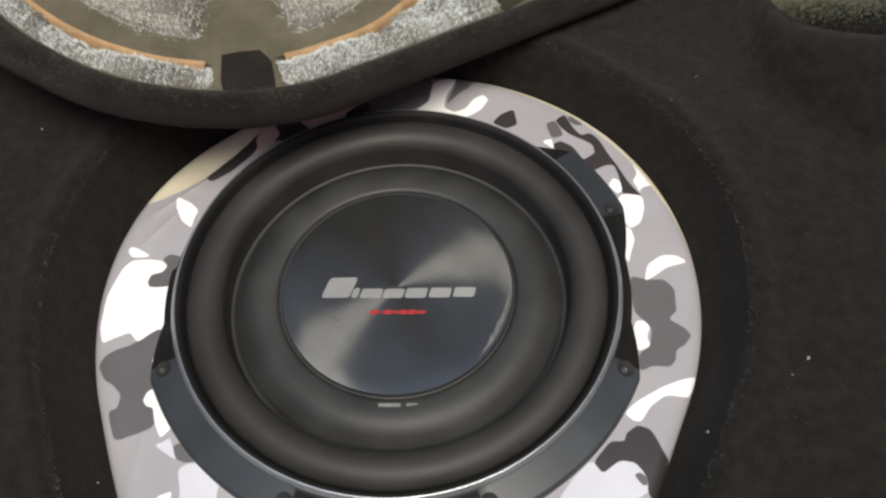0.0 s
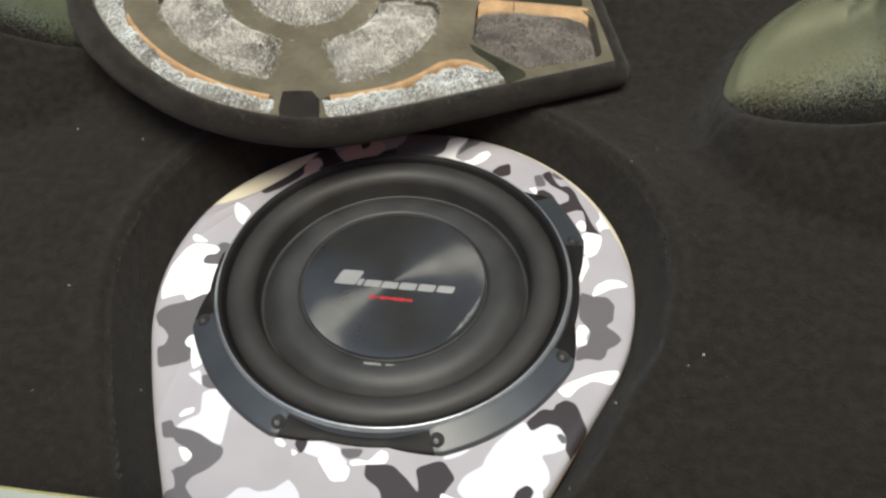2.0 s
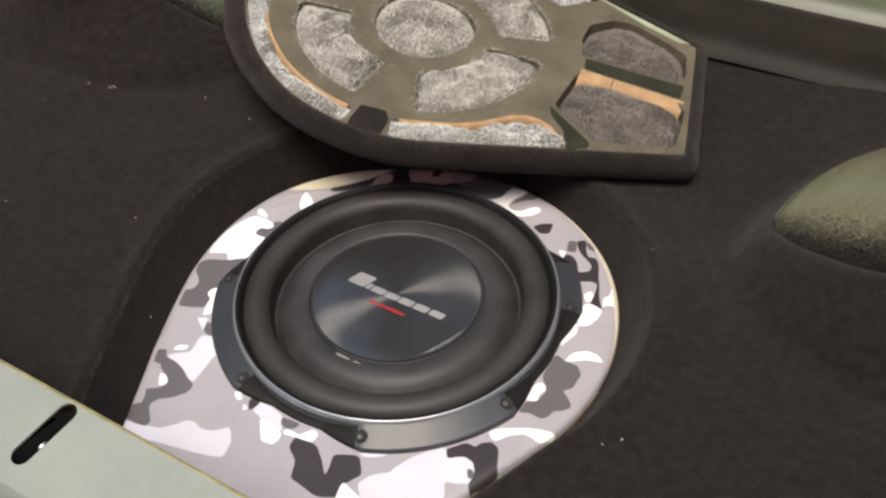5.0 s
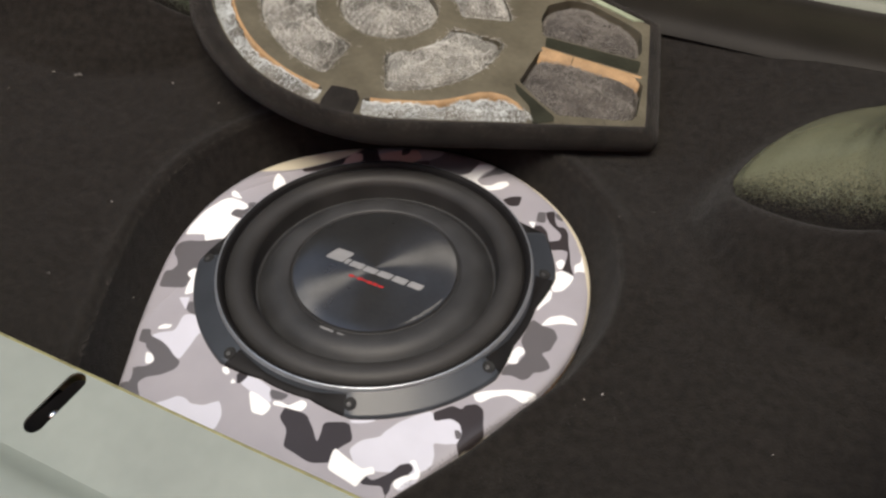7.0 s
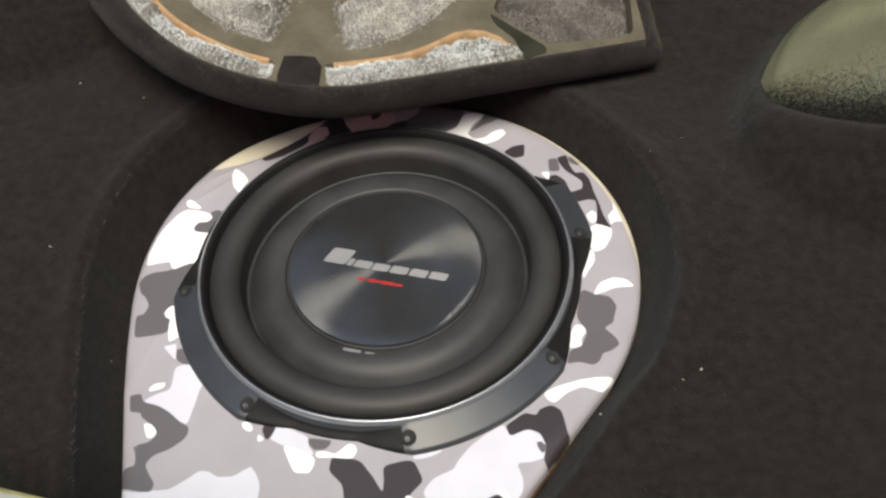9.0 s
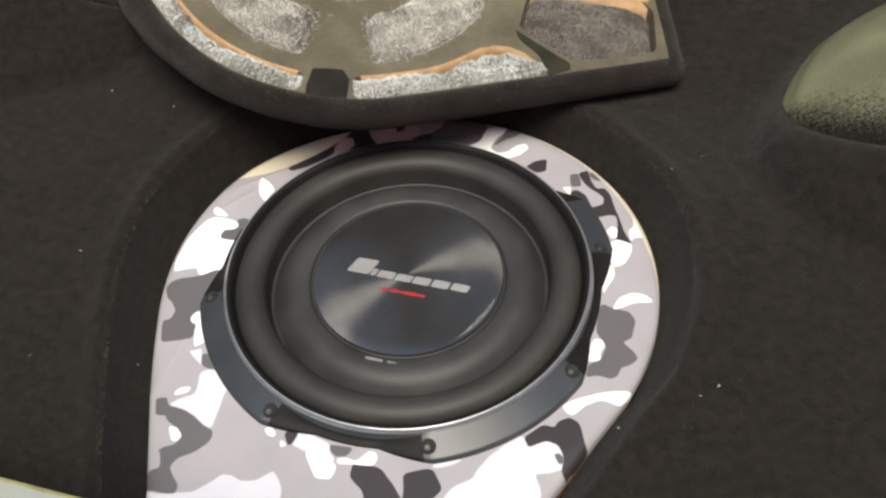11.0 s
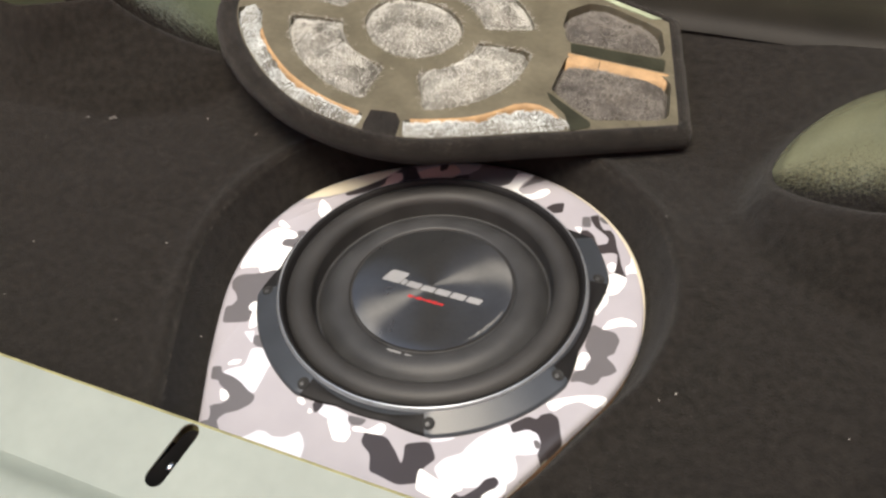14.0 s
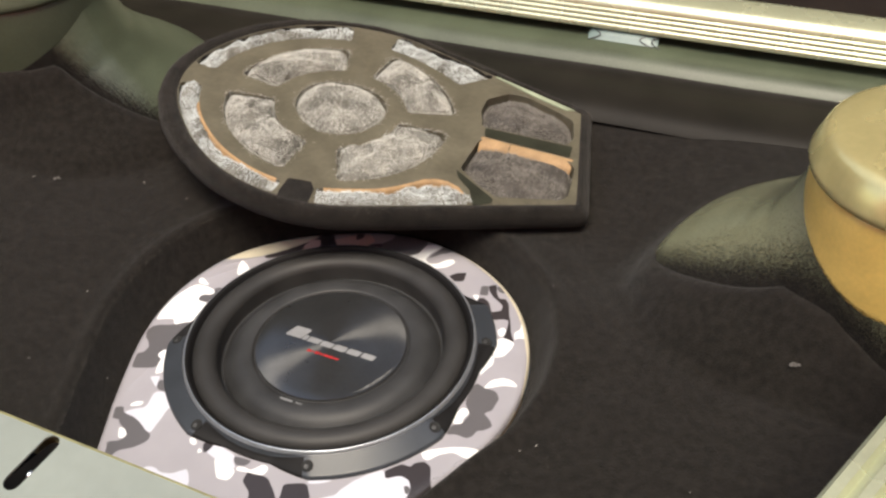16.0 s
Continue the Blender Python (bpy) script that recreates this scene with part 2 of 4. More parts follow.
def carpet_mound(x, y, side):
    """Height of the carpet, raised over a tower's skirt to darken its front."""
    dx, dy = x - TOWERS[side][0], y - TOWERS[side][1]
    r, a = math.hypot(dx, dy), math.atan2(dy, dx)
    if r > 0.32:
        return 0.0
    d = math.degrees(math.atan2(dy, -dx * side))
    full = 0.078 + (r - 0.0075 * min(1.0, max(0.0, (12 - d) / 20)) - 0.078) / skirt_pull(d)
    if full > 0.188:
        z = 0.022 - 1.3 * (full - 0.188)
    else:
        table = SKIRT[:0:-1]
        z = float(np.interp(full, [p[0] for p in table], [p[1] + skirt_lean(a, p[1]) for p in table]))
    rise = 0.030 + (0.062 * min(1.0, max(0.0, (8 - d) / 44)) * (1 - 0.5 * min(1.0, max(0.0, (-62 - d) / 40))) if side > 0 else 0.085 * min(1.0, max(0.0, (4 - d) / 34)))
    return min(z + 0.0045, rise + 0.004 * noise.noise((d * 0.05, side, 0.0)))


def floor_height(x, y):
    """The carpet rises a little outwards, dips beside the back of the opening and is raised over the towers' fronts."""
    d = math.hypot(x, y)
    z = 0.030 + 0.05 * max(0.0, min(d - 0.19, 0.25))
    z -= 0.020 * math.exp(-((x - 0.14) ** 2 + (y - 0.24) ** 2) / 0.011)
    z -= 0.011 * math.exp(-((x - 0.215) ** 2 + (y - 0.175) ** 2) / 0.004)
    z += 0.0012 * noise.noise((x * 14, y * 14, 0.3)) + 0.0006 * noise.noise((x * 45, y * 45, 1.7))
    for side in (1, -1):
        up = carpet_mound(x, y, side)
        if up > 0.0:
            z = 0.5 * (z + up + math.hypot(z - up, 0.010)) - 0.001
    return z


# ---- boot floor ----
def build_floor():
    steps = 480
    offs = [(0.000, -0.012), (0.003, -0.009), (0.0065, -0.003), (0.0100, 0.004), (0.0130, 0.0115), (0.0155, 0.0200), (0.0175, 0.0270), (0.0200, 0.0318), (0.0228, 0.0334),
            (0.0265, 0.0330), (0.0310, 0.0312), (0.038, None), (0.047, None), (0.06, None)]
    verts, faces = [], []
    for i in range(steps):
        a = 2 * math.pi * i / steps
        dx, dy = math.cos(a), math.sin(a)
        base = opening(a)
        wob = 0.0016 * noise.noise((dx * 5, dy * 5, 4.0))
        far = min(0.62 / max(abs(dx), 1e-6), (0.42 if dy > 0 else 0.31) / max(abs(dy), 1e-6))
        rs = [(base + o + wob, z) for o, z in offs]
        start = rs[-1][0]
        far = max(far, start + 0.005)
        rs += [(start + (far - start) * (q / 70) ** 1.1, None) for q in range(1, 71)]
        for r, z in rs:
            x, y = r * dx, r * dy
            h = floor_height(x, y)
            verts.append((x, y, h if z is None else z * h / 0.030 if z > 0.02 else z))
    k = len(verts) // steps
    for i in range(steps):
        j = (i + 1) % steps
        for q in range(k - 1):
            faces.append((i * k + q, i * k + q + 1, j * k + q + 1, j * k + q))
    ob = mesh_object("floor", verts, faces, CARPET)
    tagged(ob, "black felt carpet on the boot floor, rolled into the speaker opening", "floor", kind="structure")
    return ob


build_floor()

# ---- camouflage panel ----
CAMO = {"white": [], "pale": [], "pink_bounce": [], "mid": [], "dark": [], "bare": []}


def patch(tone, *mm):
    """One printed patch: its corners in millimetres round the speaker's centre, rounded off."""
    pts = np.array(mm, float).reshape(-1, 2) / 1000
    for _ in range(2):
        nxt = np.roll(pts, -1, axis=0)
        pts = np.stack([0.85 * pts + 0.15 * nxt, 0.15 * pts + 0.85 * nxt], axis=1).reshape(-1, 2)
    CAMO[tone].append(pts)


patch('white', -154, -31, -157, -21, -157, -12, -157, -1, -154, 8, -152, 14, -147, 20, -138, 21, -131, 20, -127, 17, -129, 13, -135, 11, -136, 6, -134, 3, -129, 3, -123, 4, -122, -4, -121, -12, -119, -19, -120, -24, -125, -22, -129, -25, -135, -30, -140, -24, -147, -27)
patch('white', -151, 27, -149, 29, -144, 27, -137, 23, -142, 22, -148, 22)
patch('white', -128, 55, -128, 62, -121, 59, -115, 53, -117, 47, -118, 41, -124, 46)
patch('white', -126, -41, -124, -38, -120, -38, -121, -41, -124, -43)
patch('white', -126, -63, -125, -58, -119, -55, -115, -63, -108, -76, -111, -80, -114, -83, -118, -75, -120, -67, -124, -66)
patch('white', -105, -138, -100, -138, -95, -142, -96, -146, -99, -147, -102, -143)
patch('white', -112, -116, -110, -112, -104, -110, -104, -114, -111, -118)
patch('white', -21, -134, -13, -134, -1, -137, 0, -142, -1, -147, -9, -148, -14, -143)
patch('white', -2, -134, 3, -132, 9, -133, 11, -131, 15, -125, 19, -125, 21, -128, 20, -133, 9, -135, 0, -137)
patch('white', -50, -126, -46, -124, -41, -128, -43, -130, -47, -129)
patch('white', -38, -130, -35, -131, -33, -133, -36, -135)
patch('white', 115, -70, 121, -64, 132, -57, 147, -51, 153, -49, 151, -55, 147, -61, 136, -60, 128, -66, 123, -74, 119, -74)
patch('white', 132, 6, 134, 16, 142, 22, 150, 22, 156, 18, 144, 14, 137, 9)
patch('white', 122, -35, 123, -25, 125, -18, 129, -18, 132, -22, 130, -28, 131, -33, 127, -35)
patch('white', 119, 56, 125, 63, 136, 61, 136, 52, 133, 44, 127, 39, 122, 46)
patch('white', 123, 41, 127, 39, 129, 32, 126, 23, 124, 16, 121, 30)
patch('white', 81, 101, 87, 103, 88, 95)
patch('white', 117, 69, 120, 74, 124, 72, 125, 65, 122, 63)
patch('white', 130, 91, 136, 88, 144, 77, 147, 68, 142, 69, 137, 68, 135, 63, 131, 72, 134, 76)
patch('white', 0, 121, 8, 127, 14, 133, 16, 147, 22, 151, 30, 154, 29, 146, 25, 138, 23, 127, 29, 123, 36, 126, 41, 134, 47, 137, 50, 133, 45, 125, 38, 120, 27, 118, 14, 119)
patch('white', 55, -150, 55, -147, 66, -150, 78, -153, 83, -148, 87, -152, 83, -155, 82, -160, 81, -166, 76, -165, 70, -164, 61, -163, 58, -162)
patch('white', 102, -135, 105, -132, 112, -138, 113, -142, 107, -148, 104, -157, 99, -153, 104, -146, 110, -140, 107, -137)
patch('pale', -112, -125, -108, -120, -99, -114, -103, -99, -98, -96, -91, -96, -81, -106, -82, -110, -81, -120, -80, -133, -86, -132, -94, -128, -101, -126)
patch('pale', -116, -87, -112, -85, -109, -83, -104, -95, -110, -91)
patch('pale', -101, -179, -91, -179, -82, -176, -73, -173, -66, -165, -62, -159, -56, -158, -50, -160, -42, -158, -35, -151, -34, -150, -29, -154, -25, -160, -22, -172, -99, -190)
patch('pale', -32, -126, -27, -122, -9, -125, -7, -131, -2, -135, -5, -138, -21, -134, -30, -132)
patch('pale', 53, -126, 52, -123, 69, -116, 64, -121, 57, -125)
patch('pale', 63, -144, 67, -134, 76, -127, 77, -122, 81, -112, 89, -102, 97, -94, 103, -101, 109, -94, 119, -94, 124, -100, 124, -109, 117, -113, 109, -116, 114, -123, 116, -131, 111, -140, 98, -146, 85, -151, 73, -153)
patch('pale', 99, -154, 106, -145, 113, -139, 113, -144, 106, -157)
patch('mid', -153, -44, -151, -38, -145, -34, -137, -31, -125, -21, -121, -24, -118, -33, -118, -42, -122, -45, -120, -53, -124, -59, -126, -62, -123, -65, -119, -67, -117, -73, -119, -78, -127, -82, -137, -85, -143, -69, -138, -67, -138, -60, -144, -54, -148, -52)
patch('mid', -122, -122, -115, -120, -112, -125, -101, -126, -94, -128, -86, -132, -79, -134, -77, -138, -78, -143, -83, -150, -91, -156, -93, -162, -89, -167, -83, -172, -83, -177, -89, -178, -102, -178, -105, -167, -98, -164, -101, -157, -105, -153, -97, -149, -94, -143, -100, -138, -108, -135, -110, -132, -117, -133)
patch('mid', -136, 6, -135, 11, -129, 13, -127, 17, -130, 21, -126, 24, -119, 22, -118, 15, -121, 8, -122, 4, -129, 3, -134, 3)
patch('mid', -107, -87, -101, -85, -93, -95, -100, -96, -105, -94)
patch('mid', -9, -126, 6, -125, 3, -131, -3, -133, -7, -130)
patch('mid', 124, 9, 133, 7, 142, 7, 147, 1, 147, -5, 147, -12, 142, -17, 150, -22, 153, -26, 149, -32, 144, -35, 143, -41, 140, -45, 131, -44, 125, -47, 125, -37, 131, -33, 133, -23, 129, -18, 124, -12)
patch('mid', 83, 114, 89, 116, 94, 105, 87, 103)
patch('mid', 96, 117, 99, 122, 105, 116, 106, 113, 100, 113)
patch('mid', 117, -101, 120, -100, 123, -102, 123, -107, 120, -106)
patch('dark', 98, -95, 107, -84, 114, -84, 115, -80, 121, -76, 127, -78, 132, -89, 135, -94, 135, -103, 131, -114, 126, -114, 123, -110, 123, -102, 118, -95, 111, -94, 102, -101)
patch('dark', -37, -126, -34, -122, -29, -123, -30, -131, -32, -133)
patch('dark', 89, 116, 91, 118, 95, 121, 99, 111, 104, 105, 109, 107, 114, 102, 119, 90, 125, 78, 131, 67, 136, 61, 125, 62, 124, 73, 121, 83, 116, 83, 109, 79, 103, 82, 99, 87, 93, 93, 88, 95, 88, 99, 92, 101, 98, 97, 104, 87, 107, 89, 111, 92, 110, 98, 104, 102, 97, 106, 92, 111)
patch('dark', 8, -134, 25, -133, 34, -141, 42, -149, 41, -143, 38, -133, 53, -126, 62, -137, 58, -144, 57, -147, 55, -150, 59, -157, 47, -164, 31, -162, 24, -161, 19, -149, 9, -143)
patch('dark', 81, -162, 82, -156, 88, -157, 95, -148, 98, -140, 103, -136, 108, -138, 104, -149, 99, -154, 101, -159, 100, -164, 95, -158, 85, -162)
# thin dark strip painting the shadow of the lifted vinyl edge
patch('dark', -114, 75, -100, 91, -86, 110, -83, 117, -79, 128, -75, 123, -78, 117, -85, 112, -88, 104, -86, 97, -97, 83, -110, 73)
patch('dark', -82, 119, -78, 114, -74, 108, -77, 103, -67, 103, -60, 108, -38, 115, -46, 113, -57, 112, -62, 116, -66, 120, -70, 127, -79, 127)
patch('dark', -52, 137, -45, 141, -43, 134, -48, 128)
patch('dark', -37, 123, -30, 129, -23, 133, -21, 126, -25, 118, -33, 116)
# not print: pink bounce light painted over the base tone at the back
patch('pink_bounce', -91, 100, -87, 92, -80, 98, -73, 107, -77, 114, -83, 119, -87, 113)
patch('pink_bounce', -67, 120, -60, 128, -50, 136, -40, 142, -30, 133, -35, 124, -38, 116, -46, 112, -57, 112)
patch('mid', -24, 132, -17, 142, -18, 152, 0, 158, 15, 152, 17, 139, 13, 131, 0, 124, -12, 117, -22, 115, -21, 124)
patch('mid', 24, 129, 29, 143, 31, 156, 42, 151, 38, 142, 33, 139)
patch('dark', 52, 115, 57, 121, 65, 125, 67, 113, 60, 110)
patch('bare', -160, 60, -150, 84, -134, 100, -112, 118, -92, 130, -80, 132, -81, 124, -87, 112, -91, 102, -102, 89, -114, 76, -126, 67, -141, 59)


def patch_distance(px, py, pts):
    """Distance from each place to the patch's rim, negative inside."""
    best = np.full(len(px), 1.0)
    inside = np.zeros(len(px), bool)
    for (ax, ay), (bx, by) in zip(pts, np.roll(pts, -1, axis=0)):
        ex, ey = bx - ax, by - ay
        t = np.clip(((px - ax) * ex + (py - ay) * ey) / (ex * ex + ey * ey + 1e-12), 0, 1)
        best = np.minimum(best, np.hypot(px - ax - t * ex, py - ay - t * ey))
        if abs(ey) > 1e-12:
            inside ^= ((ay > py) != (by > py)) & (px < ax + (py - ay) * ex / ey)
    return np.where(inside, -best, best)


def build_panel():
    root = thing("speaker_panel", "speaker mounting panel wrapped in glossy grey camouflage vinyl", "panel")
    steps, rings, inner = 1080, 72, 0.112
    verts, faces = [], []
    edge = [(0.012, 0.0), (0.009, 0.0001), (0.006, 0.0004), (0.0035, 0.0010), (0.0015, 0.0021), (0.0005, 0.0035), (0.0, 0.008)]
    for i in range(steps):
        a = 2 * math.pi * i / steps
        dx, dy = math.cos(a), math.sin(a)
        far = opening(a)
        for q in range(rings):
            r = inner + (far - 0.013 - inner) * q / (rings - 1)
            verts.append((r * dx, r * dy, 0.0))
        for o, d in edge:
            verts.append(((far - o) * dx, (far - o) * dy, -d))
    k = rings + len(edge)
    for i in range(steps):
        j = (i + 1) % steps
        for q in range(k - 1):
            faces.append((i * k + q, i * k + q + 1, j * k + q + 1, j * k + q))
    v = np.array(verts)
    v[:, 2] += [0.0007 * noise.noise((x * 18, y * 18, 2.0)) for x, y, _ in verts]
    # stretched creases where the vinyl is drawn over the back corner
    for x0, y0, x1, y1, high in ((-0.150, 0.040, -0.098, 0.088, 0.0016), (-0.146, 0.026, -0.118, 0.062, 0.0011), (-0.128, -0.150, -0.122, -0.070, 0.0008)):
        ex, ey = x1 - x0, y1 - y0
        along = np.clip(((v[:, 0] - x0) * ex + (v[:, 1] - y0) * ey) / (ex * ex + ey * ey), 0, 1)
        away = np.hypot(v[:, 0] - x0 - along * ex, v[:, 1] - y0 - along * ey)
        v[:, 2] += high * np.exp(-away / 0.0035) * np.sin(math.pi * along) ** 0.5
    skin = mesh_object("vinyl_skin", v, faces, CAMO_VINYL, root)
    wx = np.array([noise.noise((x * 55, y * 55, 5.0)) + 0.5 * noise.noise((x * 130, y * 130, 8.0)) for x, y, _ in verts]) * 0.0006
    wy = np.array([noise.noise((x * 55, y * 55, 9.0)) + 0.5 * noise.noise((x * 130, y * 130, 3.0)) for x, y, _ in verts]) * 0.0006
    px, py = v[:, 0] + wx, v[:, 1] + wy
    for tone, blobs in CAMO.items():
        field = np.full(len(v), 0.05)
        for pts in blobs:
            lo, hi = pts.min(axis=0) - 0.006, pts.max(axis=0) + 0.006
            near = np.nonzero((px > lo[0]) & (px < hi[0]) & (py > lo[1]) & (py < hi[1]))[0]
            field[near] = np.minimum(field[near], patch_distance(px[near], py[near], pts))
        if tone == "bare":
            # bare board edge, its golden highlight coloured in, along the back and one side
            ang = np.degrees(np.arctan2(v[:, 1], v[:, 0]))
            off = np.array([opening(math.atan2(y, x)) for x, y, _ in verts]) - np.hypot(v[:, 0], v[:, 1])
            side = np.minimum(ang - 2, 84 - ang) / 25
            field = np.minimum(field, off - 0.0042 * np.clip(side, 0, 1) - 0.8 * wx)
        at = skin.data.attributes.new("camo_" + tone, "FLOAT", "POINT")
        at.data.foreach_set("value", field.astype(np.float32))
    bm = slab([((opening(a) - 0.003) * math.cos(a), (opening(a) - 0.003) * math.sin(a)) for a in [2 * math.pi * i / 160 for i in range(160)]],
              [[(0.112 * math.cos(a), 0.112 * math.sin(a)) for a in [2 * math.pi * i / 96 for i in range(96)]]], -0.026, -0.008)
    part("board", bm, WOOD, root, "bare fibreboard under the vinyl")
    bm = slab([((opening(a) + 0.006) * math.cos(a), (opening(a) + 0.006) * math.sin(a)) for a in [2 * math.pi * i / 96 for i in range(96)]], [], -0.12, -0.112)
    part("tray", bm, SLOTDARK, root)


build_panel()


# ---- subwoofer ----
def lobed(a):
    """Radius of the basket flange: four wide lobes over the eight screws, with recesses between."""
    d = abs(((math.degrees(a) - 45) + 45) % 90 - 45)
    back = abs((math.degrees(a) - 108 + 180) % 360 - 180)
    if back < 66:
        # narrowed towards the back to fit the camera's view
        return 0.1220 + 0.0125 * max(0.0, (back - 56) / 10) * (d < 22)
    if d < 22:
        return 0.1345
    if d < 36:
        return 0.1345 - 0.0105 * (d - 22) / 14
    return 0.124


def build_subwoofer():
    root = thing("subwoofer", "black car subwoofer with rubber surround, screwed to the camouflage panel", "subwoofer")
    steps = 360
    verts, faces = [], []
    for i in range(steps):
        a = 2 * math.pi * i / steps
        r = lobed(a)
        full = (r - 0.124) / 0.0105
        ring = [(0.113, 0.0085), (0.1145, 0.0100), (0.1158, 0.0104), (0.1182, 0.0086 - 0.001 * (1 - full)),
                (0.1192, 0.0080 - 0.0050 * (1 - full)), (r - 0.002, 0.0040 - 0.0022 * (1 - full)), (r - 0.0006, 0.0033 - 0.0018 * (1 - full)), (r, 0.0022 - 0.001 * (1 - full)), (r, -0.0005)]
        verts += [(q * math.cos(a), q * math.sin(a), z) for q, z in ring]
    k = 9
    for i in range(steps):
        j = (i + 1) % steps
        for q in range(k - 1):
            faces.append((i * k + q, i * k + q + 1, j * k + q + 1, j * k + q))
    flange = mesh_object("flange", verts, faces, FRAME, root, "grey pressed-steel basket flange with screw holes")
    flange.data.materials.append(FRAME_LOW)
    # the recesses and the narrowed back take the darker material
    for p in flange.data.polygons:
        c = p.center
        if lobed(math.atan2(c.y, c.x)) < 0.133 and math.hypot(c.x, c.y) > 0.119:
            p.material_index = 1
    v, f = revolve([(0.1161, 0.0106), (0.1165, 0.0107), (0.1170, 0.0103), (0.1180, 0.0092), (0.1185, 0.0080)], 192)
    mesh_object("bead", v, f, BEAD, root, "bright rim bead")
    v, f = revolve([(0.1162, 0.0104), (0.1160, 0.01085), (0.1152, 0.0108), (0.1138, 0.0098), (0.1128, 0.0085), (0.1120, 0.0040), (0.1112, 0.0035)], 192)
    mesh_object("gasket", v, f, FRAME_LOW, root)
    roll = [(0.1118, 0.002)]
    for q in range(17):
        t = math.pi * q / 16
        roll.append((0.1015 + 0.0098 * math.cos(t), 0.0035 + 0.0082 * math.sin(t)))
    roll += [(0.0913, -0.0005), (0.0908, -0.0045), (0.0904, -0.0075)]
    v, f = revolve(roll, 192)
    mesh_object("surround", v, f, RUBBER, root, "half-roll rubber surround")
    v, f = revolve([(0.0906, -0.0073), (0.0894, -0.0082), (0.0882, -0.0074), (0.0872, -0.0056), (0.0862, -0.0046), (0.0850, -0.0034), (0.0825, -0.0006), (0.0790, 0.0022), (0.0745, 0.0036), (0.070, 0.0039), (0.066, 0.0033), (0.0642, 0.0030), (0.0634, 0.0022), (0.0632, 0.0004), (0.0616, 0.0004), (0.0614, 0.0022), (0.0611, 0.0030)], 192)
    mesh_object("cone", v, f, CONE, root, "dark moulded cone")
    cap = [(0.0612, 0.0030), (0.057, 0.0034)]
    cap += [(0.057 * (1 - q / 14), 0.0034 + 0.0007 * (1 - (1 - q / 14) ** 2)) for q in range(1, 14)] + [(0.0003, 0.0041)]
    v, f = revolve(cap, 192)
    dust = mesh_object("dust_cap", v, f, CAP, root, "glossy black dust cap with turned rings")
    # brand mark: plain slanted blocks only
    def cap_z(x, y):
        return 0.0034 + 0.0007 * (1 - min(1, (x * x + y * y) / 0.057 ** 2)) + 0.00025

    for x0, w, y0, h, lean in ((-0.0400, 0.0150, -0.0062, 0.0124, 0.34), (-0.0242, 0.0036, -0.0064, 0.0060, 0.25), (-0.0196, 0.0112, -0.0066, 0.0058, 0.25),
                               (-0.0074, 0.0106, -0.0066, 0.0056, 0.25), (0.0042, 0.0112, -0.0065, 0.0060, 0.25), (0.0168, 0.0112, -0.0063, 0.0060, 0.25), (0.0296, 0.0112, -0.0058, 0.0058, 0.25)):
        bm = bmesh.new()
        n = 8
        rows = []
        for t in (0, 0.12, 0.5, 0.88, 1):
            inset = 0.0010 if t in (0, 1) else 0.0
            rows.append([bm.verts.new((x0 + inset + (w - 2 * inset) * q / n + lean * h * t, y0 + h * t, cap_z(x0 + w * q / n, y0 + h * t))) for q in range(n + 1)])
        for a, b in zip(rows, rows[1:]):
            for q in range(n):
                bm.faces.new((a[q], a[q + 1], b[q + 1], b[q]))
        part("mark_block", bm, SILVER, dust, "silver slanted block of the brand mark")
    bm = bmesh.new()
    x = -0.0135
    for w, h in ((0.0042, 0.0024), (0.0020, 0.0010), (0.0040, 0.0026), (0.0030, 0.0016), (0.0040, 0.0024), (0.0036, 0.0026), (0.0048, 0.0018)):
        y = -0.0150
        vs = [bm.verts.new((x + p + 0.25 * q, y + q, cap_z(x + p, y + q))) for p, q in ((0, -h / 2), (w, -h / 2), (w, h / 2), (0, h / 2))]
        bm.faces.new(vs)
        x += w + 0.0006
    part("red_mark", bm, RED, dust, "small red line of print")
    # worn crescent near the rim of the cap
    bm = bmesh.new()
    rows = []
    for q in range(25):
        a = radians(-44 + 40 * q / 24)
        wide = 0.0045 * math.sin(math.pi * q / 24) * (0.55 + 0.45 * noise.noise((q * 0.55, 2.0, 0.0)))
        rows.append([bm.verts.new((r * math.cos(a), r * math.sin(a), cap_z(r * math.cos(a), r * math.sin(a)) - 0.00015)) for r in (0.0598, 0.0598 - abs(wide) - 0.0002)])
    for p, q in zip(rows, rows[1:]):
        bm.faces.new((p[0], p[1], q[1], q[0]))
    part("scuff", bm, SCUFF, dust, "pale worn scuff near the rim")
    bm = bmesh.new()
    for x0, x1 in ((-0.0065, 0.0045), (0.0075, 0.0130)):
        vs = [bm.verts.new((x, y, 0.0036)) for x, y in ((x0, -0.0685), (x1, -0.0685), (x1, -0.0660), (x0, -0.0660))]
        bm.faces.new(vs)
    part("print_bars", bm, GREYPRINT, root, "faint grey print on the cone")
    for q in (0, 4, 5, 6, 7):
        a = radians(22.5 + 45 * q)
        cx, cy = 0.1262 * math.cos(a), 0.1262 * math.sin(a)

        def seated(v, x0, y0):
            """Moved to its place on the flange, which slopes outwards."""
            return [(x0 + x, y0 + y, z + 0.0080 - 0.30 * (math.hypot(x0 + x, y0 + y) - 0.1192)) for x, y, z in v]

        # disc laid on the flange; its black stands in for the hole's shade
        v, f = revolve([(0.0044, -0.0006), (0.0043, 0.0003), (0.0038, 0.0004), (0.0036, 0.0002), (0.0003, 0.0002)], 24)
